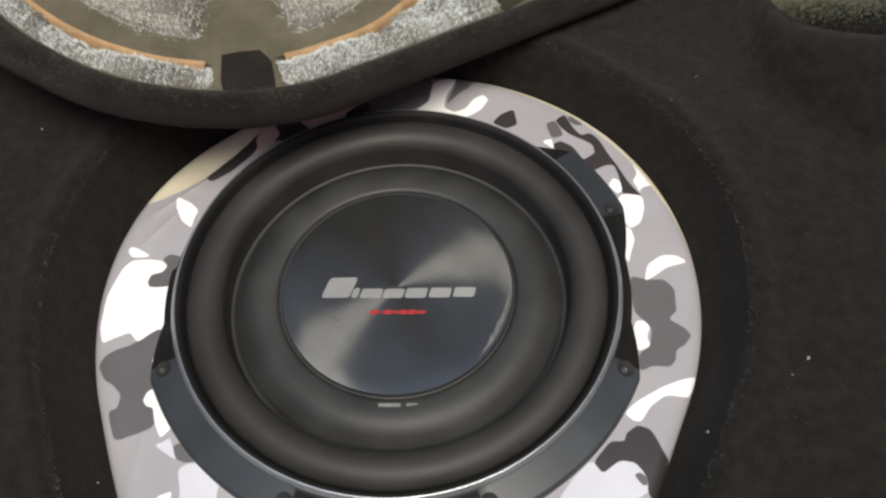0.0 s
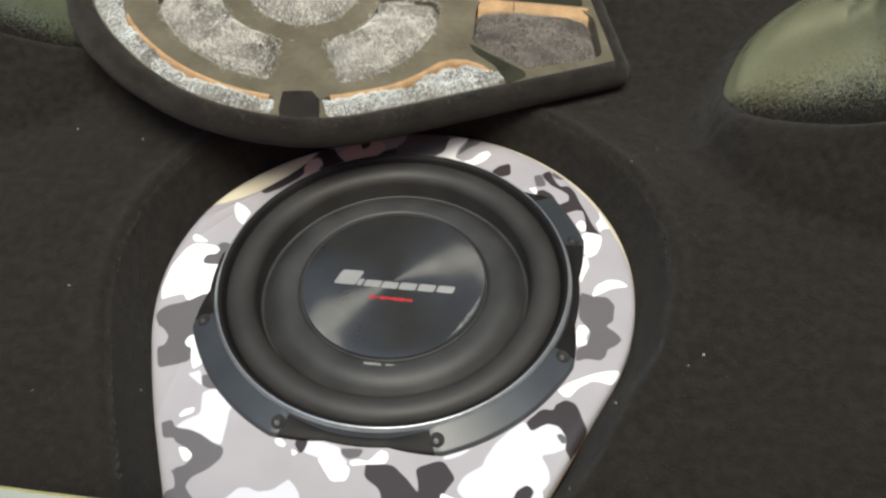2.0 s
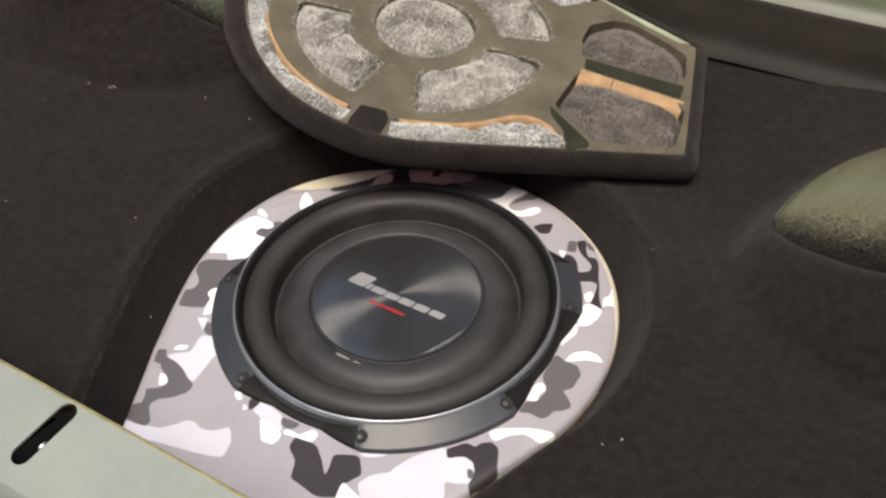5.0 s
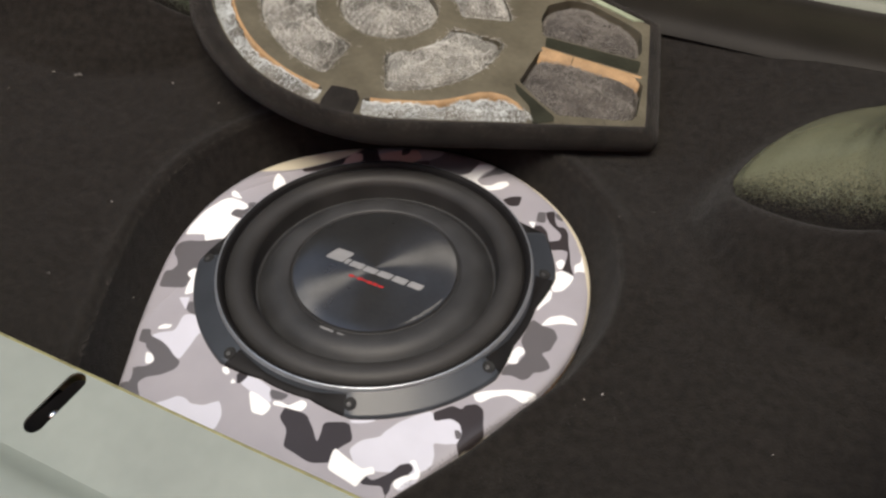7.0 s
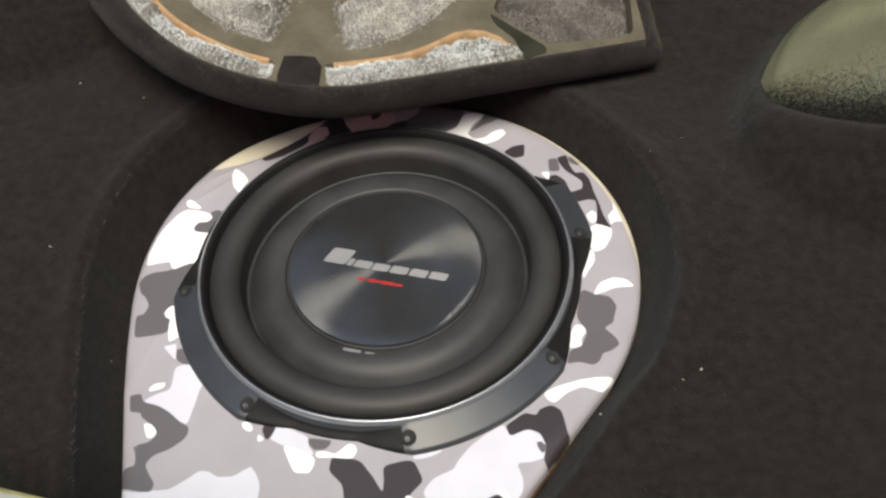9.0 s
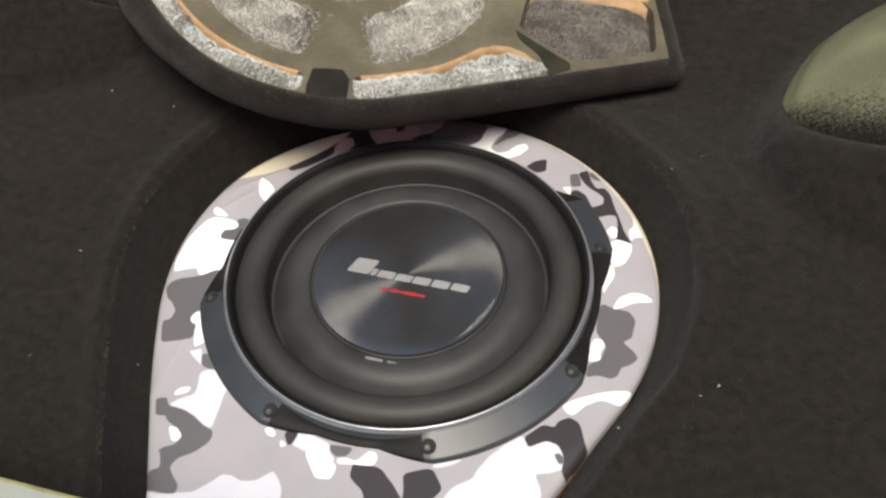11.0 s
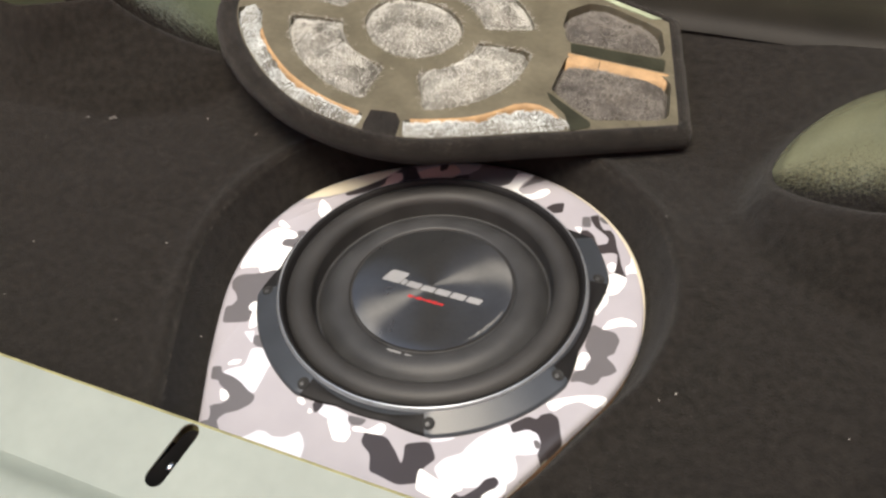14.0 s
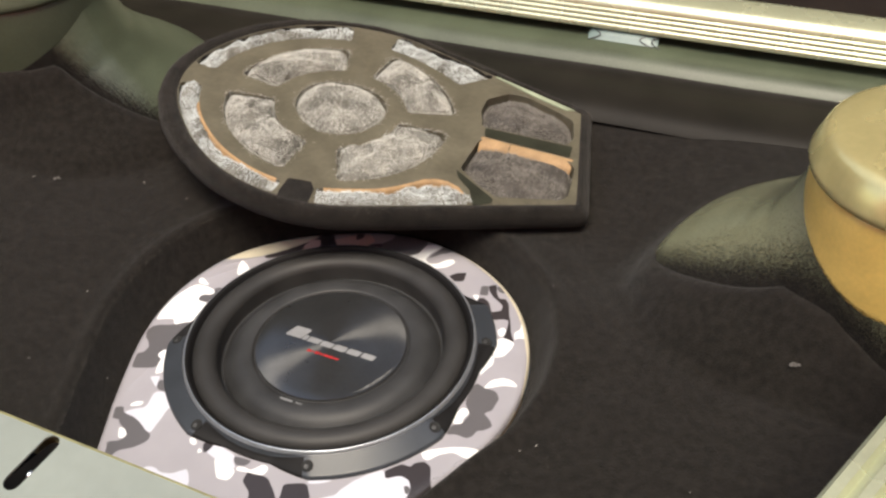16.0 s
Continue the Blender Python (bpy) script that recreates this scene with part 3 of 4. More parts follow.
        hole = mesh_object("screw_hole", seated(v, cx, cy), f, SLOTDARK, root, "black disc standing in for a shaded screw hole")
        v, f = revolve([(0.0017, 0.0002), (0.0016, 0.0005), (0.0010, 0.0006), (0.0008, 0.0004), (0.0002, 0.0004)], 14)
        mesh_object("screw", seated(v, cx - 0.0006, cy - 0.0010), f, SCREW, hole)
    v, f = revolve([(0.112, 0.004), (0.111, -0.02), (0.08, -0.07), (0.07, -0.085), (0.069, -0.108), (0.001, -0.108)], 64)
    mesh_object("basket", v, f, FRAME_LOW, root)


build_subwoofer()


# ---- grille lid ----
LID_AT, LID_N, LID_AX = Vector((-0.107, 0.214, 0.0777)), Vector((0.1586, 0.0173, 0.9872)), Vector((0.9720, 0.1731, -0.1592))


def lid_matrix():
    y = LID_N.cross(LID_AX)
    m = Matrix((LID_AX, y, LID_N)).transposed().to_4x4()
    m.translation = LID_AT
    return m


def lid_edge(a, grow=0.0):
    """The lid's outline round its centre: round at the blunt end, with two straight sides that run to a straight end."""
    deg = (math.degrees(a) + 180) % 360 - 180
    bump = lambda at, wide: math.exp(-(((deg - at + 180) % 360 - 180) / wide) ** 2)
    if -66.5 < deg < 72.8:
        sides = ((72.8, 0.1592), (-66.5, 0.1488), (7.4, 0.2381))
        return min((d + grow) / math.cos(radians(deg - n)) for n, d in sides if abs(deg - n) < 89)
    r = 0.1505 + grow + 0.004 * math.sin(a) + 0.010 * bump(142, 40) + 0.013 * bump(184, 30)
    return r + 0.0044 * bump(72.8, 20) + 0.0020 * bump(-66.5, 20)


def lane(a):
    """How much the outer gaps narrow round the lid's blunt end: one there, nought elsewhere."""
    d = (math.degrees(a) - 175 + 180) % 360 - 180
    return math.exp(-(d / 52) ** 4)


def sector(r0, r1, a0, a1, corner=0.0095, n=18):
    """A rounded ring sector as a loop of points."""
    pts = []
    a0, a1 = radians(a0), radians(a1)
    for q in range(n + 1):
        t = q / n
        pts.append((r1, a0 + (a1 - a0) * t))
    for q in range(n + 1):
        t = 1 - q / n
        pts.append((r0, a0 + (a1 - a0) * t))
    pts = [(r * math.cos(a), r * math.sin(a)) for r, a in pts]
    return rounded(pts, corner)


def rounded(pts, d):
    """The loop in even short steps, its corners rounded off over about d."""
    p = np.array([tuple(q) for q in pts], float)
    p = np.vstack([p, p[:1]])
    run = np.concatenate([[0], np.cumsum(np.hypot(*np.diff(p, axis=0).T))])
    n = max(12, int(run[-1] / 0.0022))
    at = np.linspace(0, run[-1], n, endpoint=False)
    p = np.stack([np.interp(at, run, p[:, 0]), np.interp(at, run, p[:, 1])], axis=1)
    for _ in range(max(1, round(0.4 * (d / 0.0022) ** 2))):
        p = 0.5 * p + 0.25 * (np.roll(p, 1, axis=0) + np.roll(p, -1, axis=0))
    return [tuple(map(float, q)) for q in p]


def build_lid():
    root = thing("grille_lid", "upturned black carpeted grille lid with grey felt cut-outs", "speaker lid", lid_matrix())
    ring = [2 * math.pi * i / 240 for i in range(240)]
    polar = lambda r, a: (r * math.cos(a), r * math.sin(a))
    # carpet wrap: rolled rim, side and underside
    prof = [(-0.0075, -0.0055), (-0.007, -0.0008), (-0.005, 0.0010), (-0.002, 0.0014), (0.001, 0.0008), (0.0045, -0.0020), (0.0062, -0.0060), (0.0066, -0.0100), (0.0060, -0.0160), (0.002, -0.0203), (-0.004, -0.0212)]
    verts, faces = [], []
    for a in ring:
        w = 0.0010 * noise.noise((math.cos(a) * 6, math.sin(a) * 6, 1.0)) + 0.0006 * noise.noise((math.cos(a) * 20, math.sin(a) * 20, 3.0))
        for o, z in prof:
            verts.append((*polar(lid_edge(a, o) + w - (0.006 * lane(a) if o < -0.004 else 0.0), a), z + 0.5 * w))
        verts.append((0, 0, -0.0212))
    k = len(prof) + 1
    for i in range(len(ring)):
        j = (i + 1) % len(ring)
        for q in range(k - 1):
            faces.append((i * k + q, i * k + q + 1, j * k + q + 1, j * k + q))
    mesh_object("carpet_wrap", verts, faces, WRAP, root, "black felt carpet wrapped round the lid's edge")
    # the cut-outs
    holes = {"centre": [(0.001 + (0.043 + 0.0012 * math.sin(3 * a)) * math.cos(a), 0.004 + (0.043 + 0.0012 * math.sin(3 * a)) * math.sin(a)) for a in [2 * math.pi * i / 40 for i in range(40)]]}
    holes["a"] = sector(0.060, 0.106, -172, -98)
    holes["b"] = sector(0.060, 0.108, -71, 2)
    holes["c"] = sector(0.066, 0.112, 19, 79)
    holes["d"] = sector(0.066, 0.106, 103, 171)

    inner = lambda a: 0.1215 + max(0.0, lid_edge(radians(a), -0.0070) - 0.145) * 0.35 + 0.005 * lane(radians(a))

    lanes = {}

    def channel(name, a0, a1, n=44):
        """A gap between the ring and the rim."""
        out, inn = [], []
        for q in range(n + 1):
            a = radians(a0 + (a1 - a0) * q / n)
            out.append(polar(lid_edge(a, -0.0070) - 0.006 * lane(a), a))
            inn.append(polar(inner(math.degrees(a)), a))
        lanes[name] = (out, inn)
        return rounded(out + inn[::-1], 0.0085)

    holes["l"] = channel("l", -173, -94)
    f_in = [(-79, 0.1205), (-65, 0.1205), (-50, 0.1240), (-40, 0.1255), (-34, 0.1275), (-30, 0.1330), (-27.5, 0.1420), (-27, 0.1540), (-28.5, 0.1660)]
    f_path = [polar(np.interp(q, [p[0] for p in f_in[:7]], [p[1] for p in f_in[:7]]), radians(q)) for q in np.linspace(-79, -27.5, 40)]
    f_path += [polar(r, radians(d)) for d, r in f_in[7:]]
    holes["f"] = rounded(f_path + [polar(lid_edge(radians(d), -0.0070), radians(d)) for d in np.linspace(-30.5, -79, 30)], 0.005)
    holes["k"] = channel("k", 103, 174)
    holes["m"] = channel("m", 43, 84)
    holes["s"] = rounded([(0.128, 0.055), (0.1350, 0.0300), (0.2180, 0.0345), (0.2215, 0.048), (0.2165, 0.076), (0.207, 0.082), (0.163, 0.0985), (0.147, 0.096), (0.129, 0.077)], 0.006)
    holes["t"] = rounded([(0.1315, -0.041), (0.1370, 0.0050), (0.1420, 0.0118), (0.219, 0.0118), (0.2305, 0.002), (0.232, -0.042), (0.226, -0.051), (0.171, -0.0695), (0.151, -0.058)], 0.006)
    spread = lambda pts: [tuple(p) for p in np.array(pts)[np.linspace(0, len(pts) - 1, 45).round().astype(int)]]
    lanes["f"] = ([polar(lid_edge(radians(d), -0.0070), radians(d)) for d in np.linspace(-79, -29, 45)], spread(f_path))
    low = {"l", "f", "k", "m", "s", "t"}
    outer = [polar(lid_edge(a, -0.0060), a) for a in ring]
    bm = slab(outer, list(holes.values()), -0.0125, 0.0)
    rim = [e for e in bm.edges if all(v.co.z > -0.001 for v in e.verts) and len(e.link_faces) == 2
           and any(abs(f.calc_center_median().z) > 0.003 for f in e.link_faces)]
    bmesh.ops.bevel(bm, geom=rim, offset=0.0022, segments=3, affect="EDGES", profile=0.5, clamp_overlap=True)
    board = part("board", bm, BOARD, root, "olive-grey painted board with cut-outs")
    # bare cut edges along the inner side of the outer gaps
    def bare(path, wide=1.0):
        v, f = [], []
        for q, (x, y) in enumerate(path):
            a, b = path[max(q - 1, 0)], path[min(q + 1, len(path) - 1)]
            t = Vector((b[0] - a[0], b[1] - a[1])).normalized()
            n = Vector((t.y, -t.x))
            w = wide + 0.35 * noise.noise((x * 160, y * 160, 0.0))
            for o, z in ((-0.0007 * w, 0.0004), (0.0004, 0.0008), (0.0016 * w, -0.0006), (0.0026 * w, -0.0030), (0.0028 * w, -0.0085)):
                v.append((x + n.x * o, y + n.y * o, z))
        for q in range(len(path) - 1):
            f += [(5 * q + i, 5 * q + i + 1, 5 * q + i + 6, 5 * q + i + 5) for i in range(4)]
        mesh_object("bare_edge", v, f, WOOD, root, "tan bare cut edge of the board")

    arc = lambda a0, a1, n=40: [polar(inner(a0 + (a1 - a0) * q / n), radians(a0 + (a1 - a0) * q / n)) for q in range(n + 1)]
    bare(arc(-160, -96))
    bare(f_path[2:], 1.15)
    # the sloping bare side of the lower straight cut-out, jointed near one end
    for x0, x1 in ((0.1385, 0.1665), (0.1671, 0.2270)):
        bm = bmesh.new()
        rows = []
        for q in range(13):
            x = x0 + (x1 - x0) * q / 12
            w = 0.0008 * noise.noise((x * 90, 3.0, 0.0))
            rows.append([bm.verts.new((x, y + w, z + 0.6 * w)) for y, z in ((0.0134, -0.0006), (0.0126, 0.0006), (0.0105, 0.0004), (0.0050, -0.0024), (0.0012, -0.0052), (0.0004, -0.0110))])
        for p, q in zip(rows, rows[1:]):
            for i in range(5):
                bm.faces.new((p[i], p[i + 1], q[i + 1], q[i]))
        part("bare_edge", bm, WOOD, root, "tan bare cut edge of the board", smooth=True)
    # dark bridges between the cut-outs
    bridge = [polar(r, radians(a)) for r, a in ((0.1165, -92), (0.1145, -87), (0.1148, -82), (0.124, -80), (0.135, -80.5), (0.1445, -81), (0.1445, -91.5), (0.1345, -92.3))]
    part("bridge", slab(bridge, [], 0.0002, 0.0007), WRAP, root, "black felt bridge between the cut-outs")
    wedge = [(0.1285, -0.0455), (0.1330, -0.0560), (0.1470, -0.0690), (0.1545, -0.0890), (0.1700, -0.0790), (0.1690, -0.0730), (0.1500, -0.0600)]
    part("bridge", slab(rounded(wedge, 0.0025), [], 0.0002, 0.0007), DARK_BOARD, root, "dark green bridge between the cut-outs")
    # thin dark plate laid on top, its colour standing in for a shadowed recess
    strip = [(0.1385, 0.0280), (0.1405, 0.0150), (0.2230, 0.0150), (0.2230, 0.0325)]
    part("bridge", slab(rounded(strip, 0.0025), [], 0.0002, 0.0007), DARK_BOARD, root, "dark green bridge between the cut-outs")
    # felt seen through the cut-outs
    rng = np.random.RandomState(4)
    for name, loop in holes.items():
        cx, cy = sum(p[0] for p in loop) / len(loop), sum(p[1] for p in loop) / len(loop)
        deep = -0.0090 if name in low else -0.0040
        size = min(max(math.hypot(x - cx, y - cy) for x, y in loop), 0.05)
        n, rows = len(loop), 18
        dome = 0.0085 if name in low else 0.0115
        def pile(X, Y):
            """Uneven height of the matted felt."""
            return (0.0042 * noise.noise((X * 38, Y * 38, 7.5)) - 0.005 * math.exp(-((X + 0.062) ** 2 + (Y + 0.058) ** 2) / 0.00010)
                    - 0.0035 * math.exp(-((X + 0.004) ** 2 + (Y - 0.006) ** 2) / 0.00016) - 0.004 * math.exp(-((X + 0.040) ** 2 + (Y - 0.068) ** 2) / 0.00030)
                    + 0.0034 * noise.noise((X * 120, Y * 120, 0.5)) + 0.0026 * noise.noise((X * 230, Y * 230, 4.5)) + 0.0009 * noise.noise((X * 420, Y * 420, 2.5)))

        v, f = [], []
        if name in lanes:
            wide = 13
            for (ox, oy), (ix, iy) in zip(*lanes[name]):
                for q in range(wide + 1):
                    t = -0.06 + 1.12 * q / wide
                    X, Y = ox + (ix - ox) * t, oy + (iy - oy) * t
                    v.append((X, Y, deep + dome * (1 - abs(2 * t - 1) ** 3) + pile(X, Y)))
            f = [(i * (wide + 1) + q, i * (wide + 1) + q + 1, (i + 1) * (wide + 1) + q + 1, (i + 1) * (wide + 1) + q) for i in range(len(lanes[name][0]) - 1) for q in range(wide)]
        else:
            v.append((cx, cy, deep + dome))
            for q in range(1, rows + 1):
                t = q / rows
                for x, y in loop:
                    X, Y = cx + (x - cx) * t * 1.01, cy + (y - cy) * t * 1.01
                    v.append((X, Y, deep + dome * (1 - t ** 3) + pile(X, Y) * (1.15 - t) - 0.005 * (t > 0.9)))
            for i in range(n):
                j = (i + 1) % n
                f.append((0, 1 + i, 1 + j))
                for q in range(rows - 1):
                    f.append((1 + q * n + i, 1 + (q + 1) * n + i, 1 + (q + 1) * n + j, 1 + q * n + j))
        pad = mesh_object("felt_pad", v, f, FELT_DARK if name in "st" else FELT, root, "matted dark grey felt in a cut-out" if name in "st" else "matted grey felt in a cut-out")
        # loose fibres
        arr = np.array(v)
        count = int(7600 * (size / 0.05))
        fv, ff = [], []
        span = np.array([np.linalg.norm(np.cross(arr[t[1]] - arr[t[0]], arr[t[2]] - arr[t[0]])) for t in f])
        span *= [min(1.6, max(0.12, 0.75 + 1.9 * noise.noise((*(60 * arr[t[0]][:2]), 6.5)))) for t in f]
        picks = rng.choice(len(f), count, p=span / span.sum())
        for q in picks:
            tri = f[q]
            w = rng.dirichlet((1.0,) * len(tri))
            p = w @ arr[list(tri)]
            a, ln, lift = rng.rand() * 6.283, 0.0009 + 0.0021 * rng.rand(), 0.0015 * rng.rand()
            d = np.array((math.cos(a), math.sin(a), 0.0))
            s = np.array((-d[1], d[0], 0.0)) * 0.00012
            mid = p + d * ln * 0.5 + np.array((0, 0, 0.0008 + lift))
            end = p + d * ln + s * 6 * (rng.rand() - 0.5) + np.array((0, 0, 0.0003))
            if math.hypot(end[0] - cx, end[1] - cy) > 1.05 * size and name not in low:
                continue
            base = len(fv)
            fv += [p - s, p + s, mid - s, mid + s, end]
            ff += [(base, base + 1, base + 3, base + 2), (base + 2, base + 3, base + 4)]
        fib = mesh_object("felt_fuzz", fv, ff, FIBRE_DARK if name in "st" else FIBRE_COOL if name in lanes else FIBRE, pad, "loose pale fibres")
        tagged(fib, kind="stuff")
    # stray pale fibres that cling to the board round the cut-outs
    fv, ff = [], []
    rims = [np.array(loop) for name, loop in holes.items() if name not in low]
    for q in range(2200):
        loop = rims[rng.randint(len(rims))]
        x, y = loop[rng.randint(len(loop))] + rng.randn(2) * 0.0016
        b, ln = rng.rand() * 6.283, 0.0012 + 0.0034 * rng.rand() ** 2
        d = np.array((math.cos(b), math.sin(b), 0.10 + 0.3 * rng.rand())) * ln
        w = np.array((-d[1], d[0], 0.0)) * 0.055
        p = np.array((x, y, 0.0003))
        base = len(fv)
        fv += [p - w, p + w, p + d]
        ff.append((base, base + 1, base + 2))
    stray = mesh_object("stray_fibre", fv, ff, FIBRE, root, "stray pale felt fibres on the board")
    tagged(stray, kind="stuff")
    # pale strip painting the glossy reflection on the board's edge, along one straight side
    along = [radians(23.5 + 19.5 * q / 12) for q in range(13)]
    loop = [polar(lid_edge(a, -0.0062), a) for a in along] + [polar(lid_edge(a, -0.0122 + 0.004 * max(0.0, (math.degrees(a) - 30) / 13)), a) for a in reversed(along)]
    part("edge_sheen", slab(loop, [], 0.0002, 0.0010), GREEN_SHEEN, root, "pale green strip standing in for the board edge's reflection")
    # fuzz on the wrapped rim
    fv, ff = [], []
    for q in range(5200):
        a = rng.rand() * 6.283
        if q < 260:
            a = radians(rng.choice((22.5, -12.5)) + rng.randn() * 2.5)
        o = rng.uniform(-0.007, 0.0062)
        z = 0.0012 - max(0.0, o) ** 2 * 180
        p = np.array((*polar(lid_edge(a, o), a), z))
        b, ln = rng.rand() * 6.283, 0.0012 + 0.0028 * rng.rand() ** 2
        d = np.array((math.cos(b), math.sin(b), 0.25 + 0.5 * rng.rand())) * ln
        w = np.array((-d[1], d[0], 0.0)) * 0.05
        base = len(fv)
        fv += [p - w, p + w, p + d]
        ff.append((base, base + 1, base + 2))
    fuzz = mesh_object("rim_fuzz", fv, ff, FUZZ, root, "loose dark fibres on the rim")
    tagged(fuzz, kind="stuff")


build_lid()


# ---- boot surroundings ----
def build_sill():
    root = thing("rear_sill", "olive-grey painted steel boot sill with a slot", "sill", kind="structure")
    prof = [(-0.2465, 0.120), (-0.2450, 0.150), (-0.2452, 0.1530), (-0.2462, 0.1550), (-0.2480, 0.1558), (-0.252, 0.1556), (-0.285, 0.1500), (-0.2935, 0.1490), (-0.2985, 0.1505),
            (-0.303, 0.1545), (-0.309, 0.1575), (-0.320, 0.1580), (-0.36, 0.155), (-0.40, 0.145), (-0.41, 0.12), (-0.412, 0.0)]
    v, f = sweep_x(prof[:5], -0.62, 0.62, 40)
    v = [(x, y + 0.0004 * noise.noise((x * 30, 0, 0)), z) for x, y, z in v]
    mesh_object("sill_edge", v, f, EDGE, root, "yellowish flange edge")
    # the plate: a slab with the slot through it, bent a little
    sx0, sy0, sx1, sy1, w = -0.0108, -0.2535, -0.0146, -0.2790, 0.0053
    d = Vector((sx1 - sx0, sy1 - sy0)).normalized()
    nrm = Vector((-d.y, d.x))
    loop = []
    for q in range(13):
        a = math.pi * q / 12
        loop.append(Vector((sx1, sy1)) + nrm * w * math.cos(a) + d * w * math.sin(a))
    for q in range(13):
        a = math.pi + math.pi * q / 12
        loop.append(Vector((sx0, sy0)) + nrm * w * math.cos(a) + d * w * math.sin(a))
    bm = slab([(0.62, -0.2480), (-0.62, -0.2480), (-0.62, -0.2935), (0.62, -0.2935)], [[tuple(p) for p in loop]], -0.0012, 0.0)
    for vert in bm.verts:
        t = (-0.2480 - vert.co.y) / 0.0455
        vert.co.z += 0.1558 - 0.0068 * t
    part("plate", bm, PAINT, root)
    v, f = sweep_x(prof[7:], -0.62, 0.62, 4)
    mesh_object("ridge", v, f, PAINT, root)
    bm = bmesh.new()
    box(bm, -0.05, 0.03, -0.292, -0.250, 0.128, 0.132)
    part("cavity", bm, SLOTDARK, root)
    ring = [p - Vector((-0.0127, -0.26625)) for p in loop]
    v = [(-0.0127 + p.x * k, -0.26625 + p.y * k, z) for k, z in ((1.0, 0.1495), (1.03, 0.142), (1.03, 0.130)) for p in ring]
    n = len(ring)
    f = [(r * n + i, r * n + (i + 1) % n, (r + 1) * n + (i + 1) % n, (r + 1) * n + i) for r in range(2) for i in range(n)]
    mesh_object("slot_sides", v, f, SLOTDARK, root)
    v, f = revolve([(0.0030, 0.0), (0.0030, 0.0030), (0.0022, 0.0042), (0.0003, 0.0044)], 16)
    mesh_object("bolt", [(0.7 * x - 0.0140, y - 0.2690, z + 0.1430) for x, y, z in v], f, STEEL, root, "bright bolt head inside the slot")


build_sill()


def build_tower(side):
    # left cover takes the darker trim colour to stand in for its weaker light
    root = thing("suspension_tower", "moulded olive-grey tower cover with a gold cap" if side > 0 else "moulded olive tower cover, darkened for weaker light, beside the upturned lid", "suspension tower",
                 pose(*TOWERS[side], 0.0), group="suspension towers")
    fine = []
    for (r0, z0), (r1, z1) in zip(SKIRT, SKIRT[1:]):
        fine += [(r0 + (r1 - r0) * q / 5, z0 + (z1 - z0) * q / 5) for q in range(5)]
    v, f = revolve(fine + [SKIRT[-1]], 180, lambda a, r, z: skirt_lean(a, z))
    pull = []
    for x, y, z in v:
        r = math.hypot(x, y)
        r2 = 0.078 + (r - 0.078) * skirt_pull(math.degrees(math.atan2(y, -x * side)))
        pull.append((x * r2 / r, y * r2 / r, z))
    v = pull
    skirt = mesh_object("skirt", v, f, TOWER if side > 0 else TRIM, root, "satin olive skirt" if side > 0 else "satin olive skirt darkened for weaker light")
    # black fibres painting soft shade on the skirt's front above the carpet, thinning upwards
    rng = np.random.RandomState(21 + side)
    arr = np.array(v)
    mid = np.array([arr[list(q)].mean(axis=0) for q in f])
    size = np.array([np.linalg.norm(np.cross(arr[q[1]] - arr[q[0]], arr[q[3]] - arr[q[0]])) for q in f])
    gap = np.array([z - floor_height(TOWERS[side][0] + x, TOWERS[side][1] + y) for x, y, z in mid])
    turn = np.degrees(np.arctan2(mid[:, 1], -mid[:, 0] * side))
    thick = np.exp(-np.clip(gap, 0, 1) / 0.013) * np.clip((4 - turn) / 22, 0.0, 1) * (gap > -0.004) * (turn > -120)
    count = 110000 if side > 0 else 50000
    quad = arr[np.array(f)[rng.choice(len(f), count, p=size * thick / (size * thick).sum())]]
    a, b, c, d = (quad[:, q] for q in range(4))
    p, t, w, ln, high = (rng.rand(count, 1) for _ in range(5))
    at = (a * (1 - p) + b * p) * (1 - t) + (d * (1 - p) + c * p) * t
    e = (b - a) / np.linalg.norm(b - a, axis=1, keepdims=True)
    n = np.cross(e, d - a)
    n *= np.sign(n[:, 2:]) / np.linalg.norm(n, axis=1, keepdims=True)
    way = e * np.cos(6.283 * w) + np.cross(n, e) * np.sin(6.283 * w)
    across = np.cross(n, way) * 0.00014
    fv = np.stack([at - across + n * 0.0003, at + across + n * 0.0003, at + way * (0.0005 + 0.0009 * ln) + n * (0.0005 + 0.0005 * high)], axis=1).reshape(-1, 3)
    ff = np.arange(3 * count).reshape(-1, 3)
    tagged(mesh_object("skirt_shade", fv, ff, CARPET, skirt, "black fibres standing in for shade on the skirt"), kind="stuff")
    v, f = revolve([(0.0795, 0.07), (0.0795, 0.125), (0.0805, 0.150), (0.0805, 0.166), (0.0800, 0.171), (0.077, 0.174)], 72)
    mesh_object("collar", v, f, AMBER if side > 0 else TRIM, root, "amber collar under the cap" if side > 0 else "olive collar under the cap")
    v, f = revolve([(0.078, 0.172), (0.0825, 0.1735), (0.0835, 0.1765), (0.0830, 0.180), (0.0785, 0.1915), (0.0765, 0.1965), (0.0735, 0.2000), (0.0690, 0.2018), (0.058, 0.2024), (0.03, 0.2028), (0.0005, 0.2028)], 72)
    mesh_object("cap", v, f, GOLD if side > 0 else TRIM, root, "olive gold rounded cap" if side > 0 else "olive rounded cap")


for side in (1, -1):
    build_tower(side)


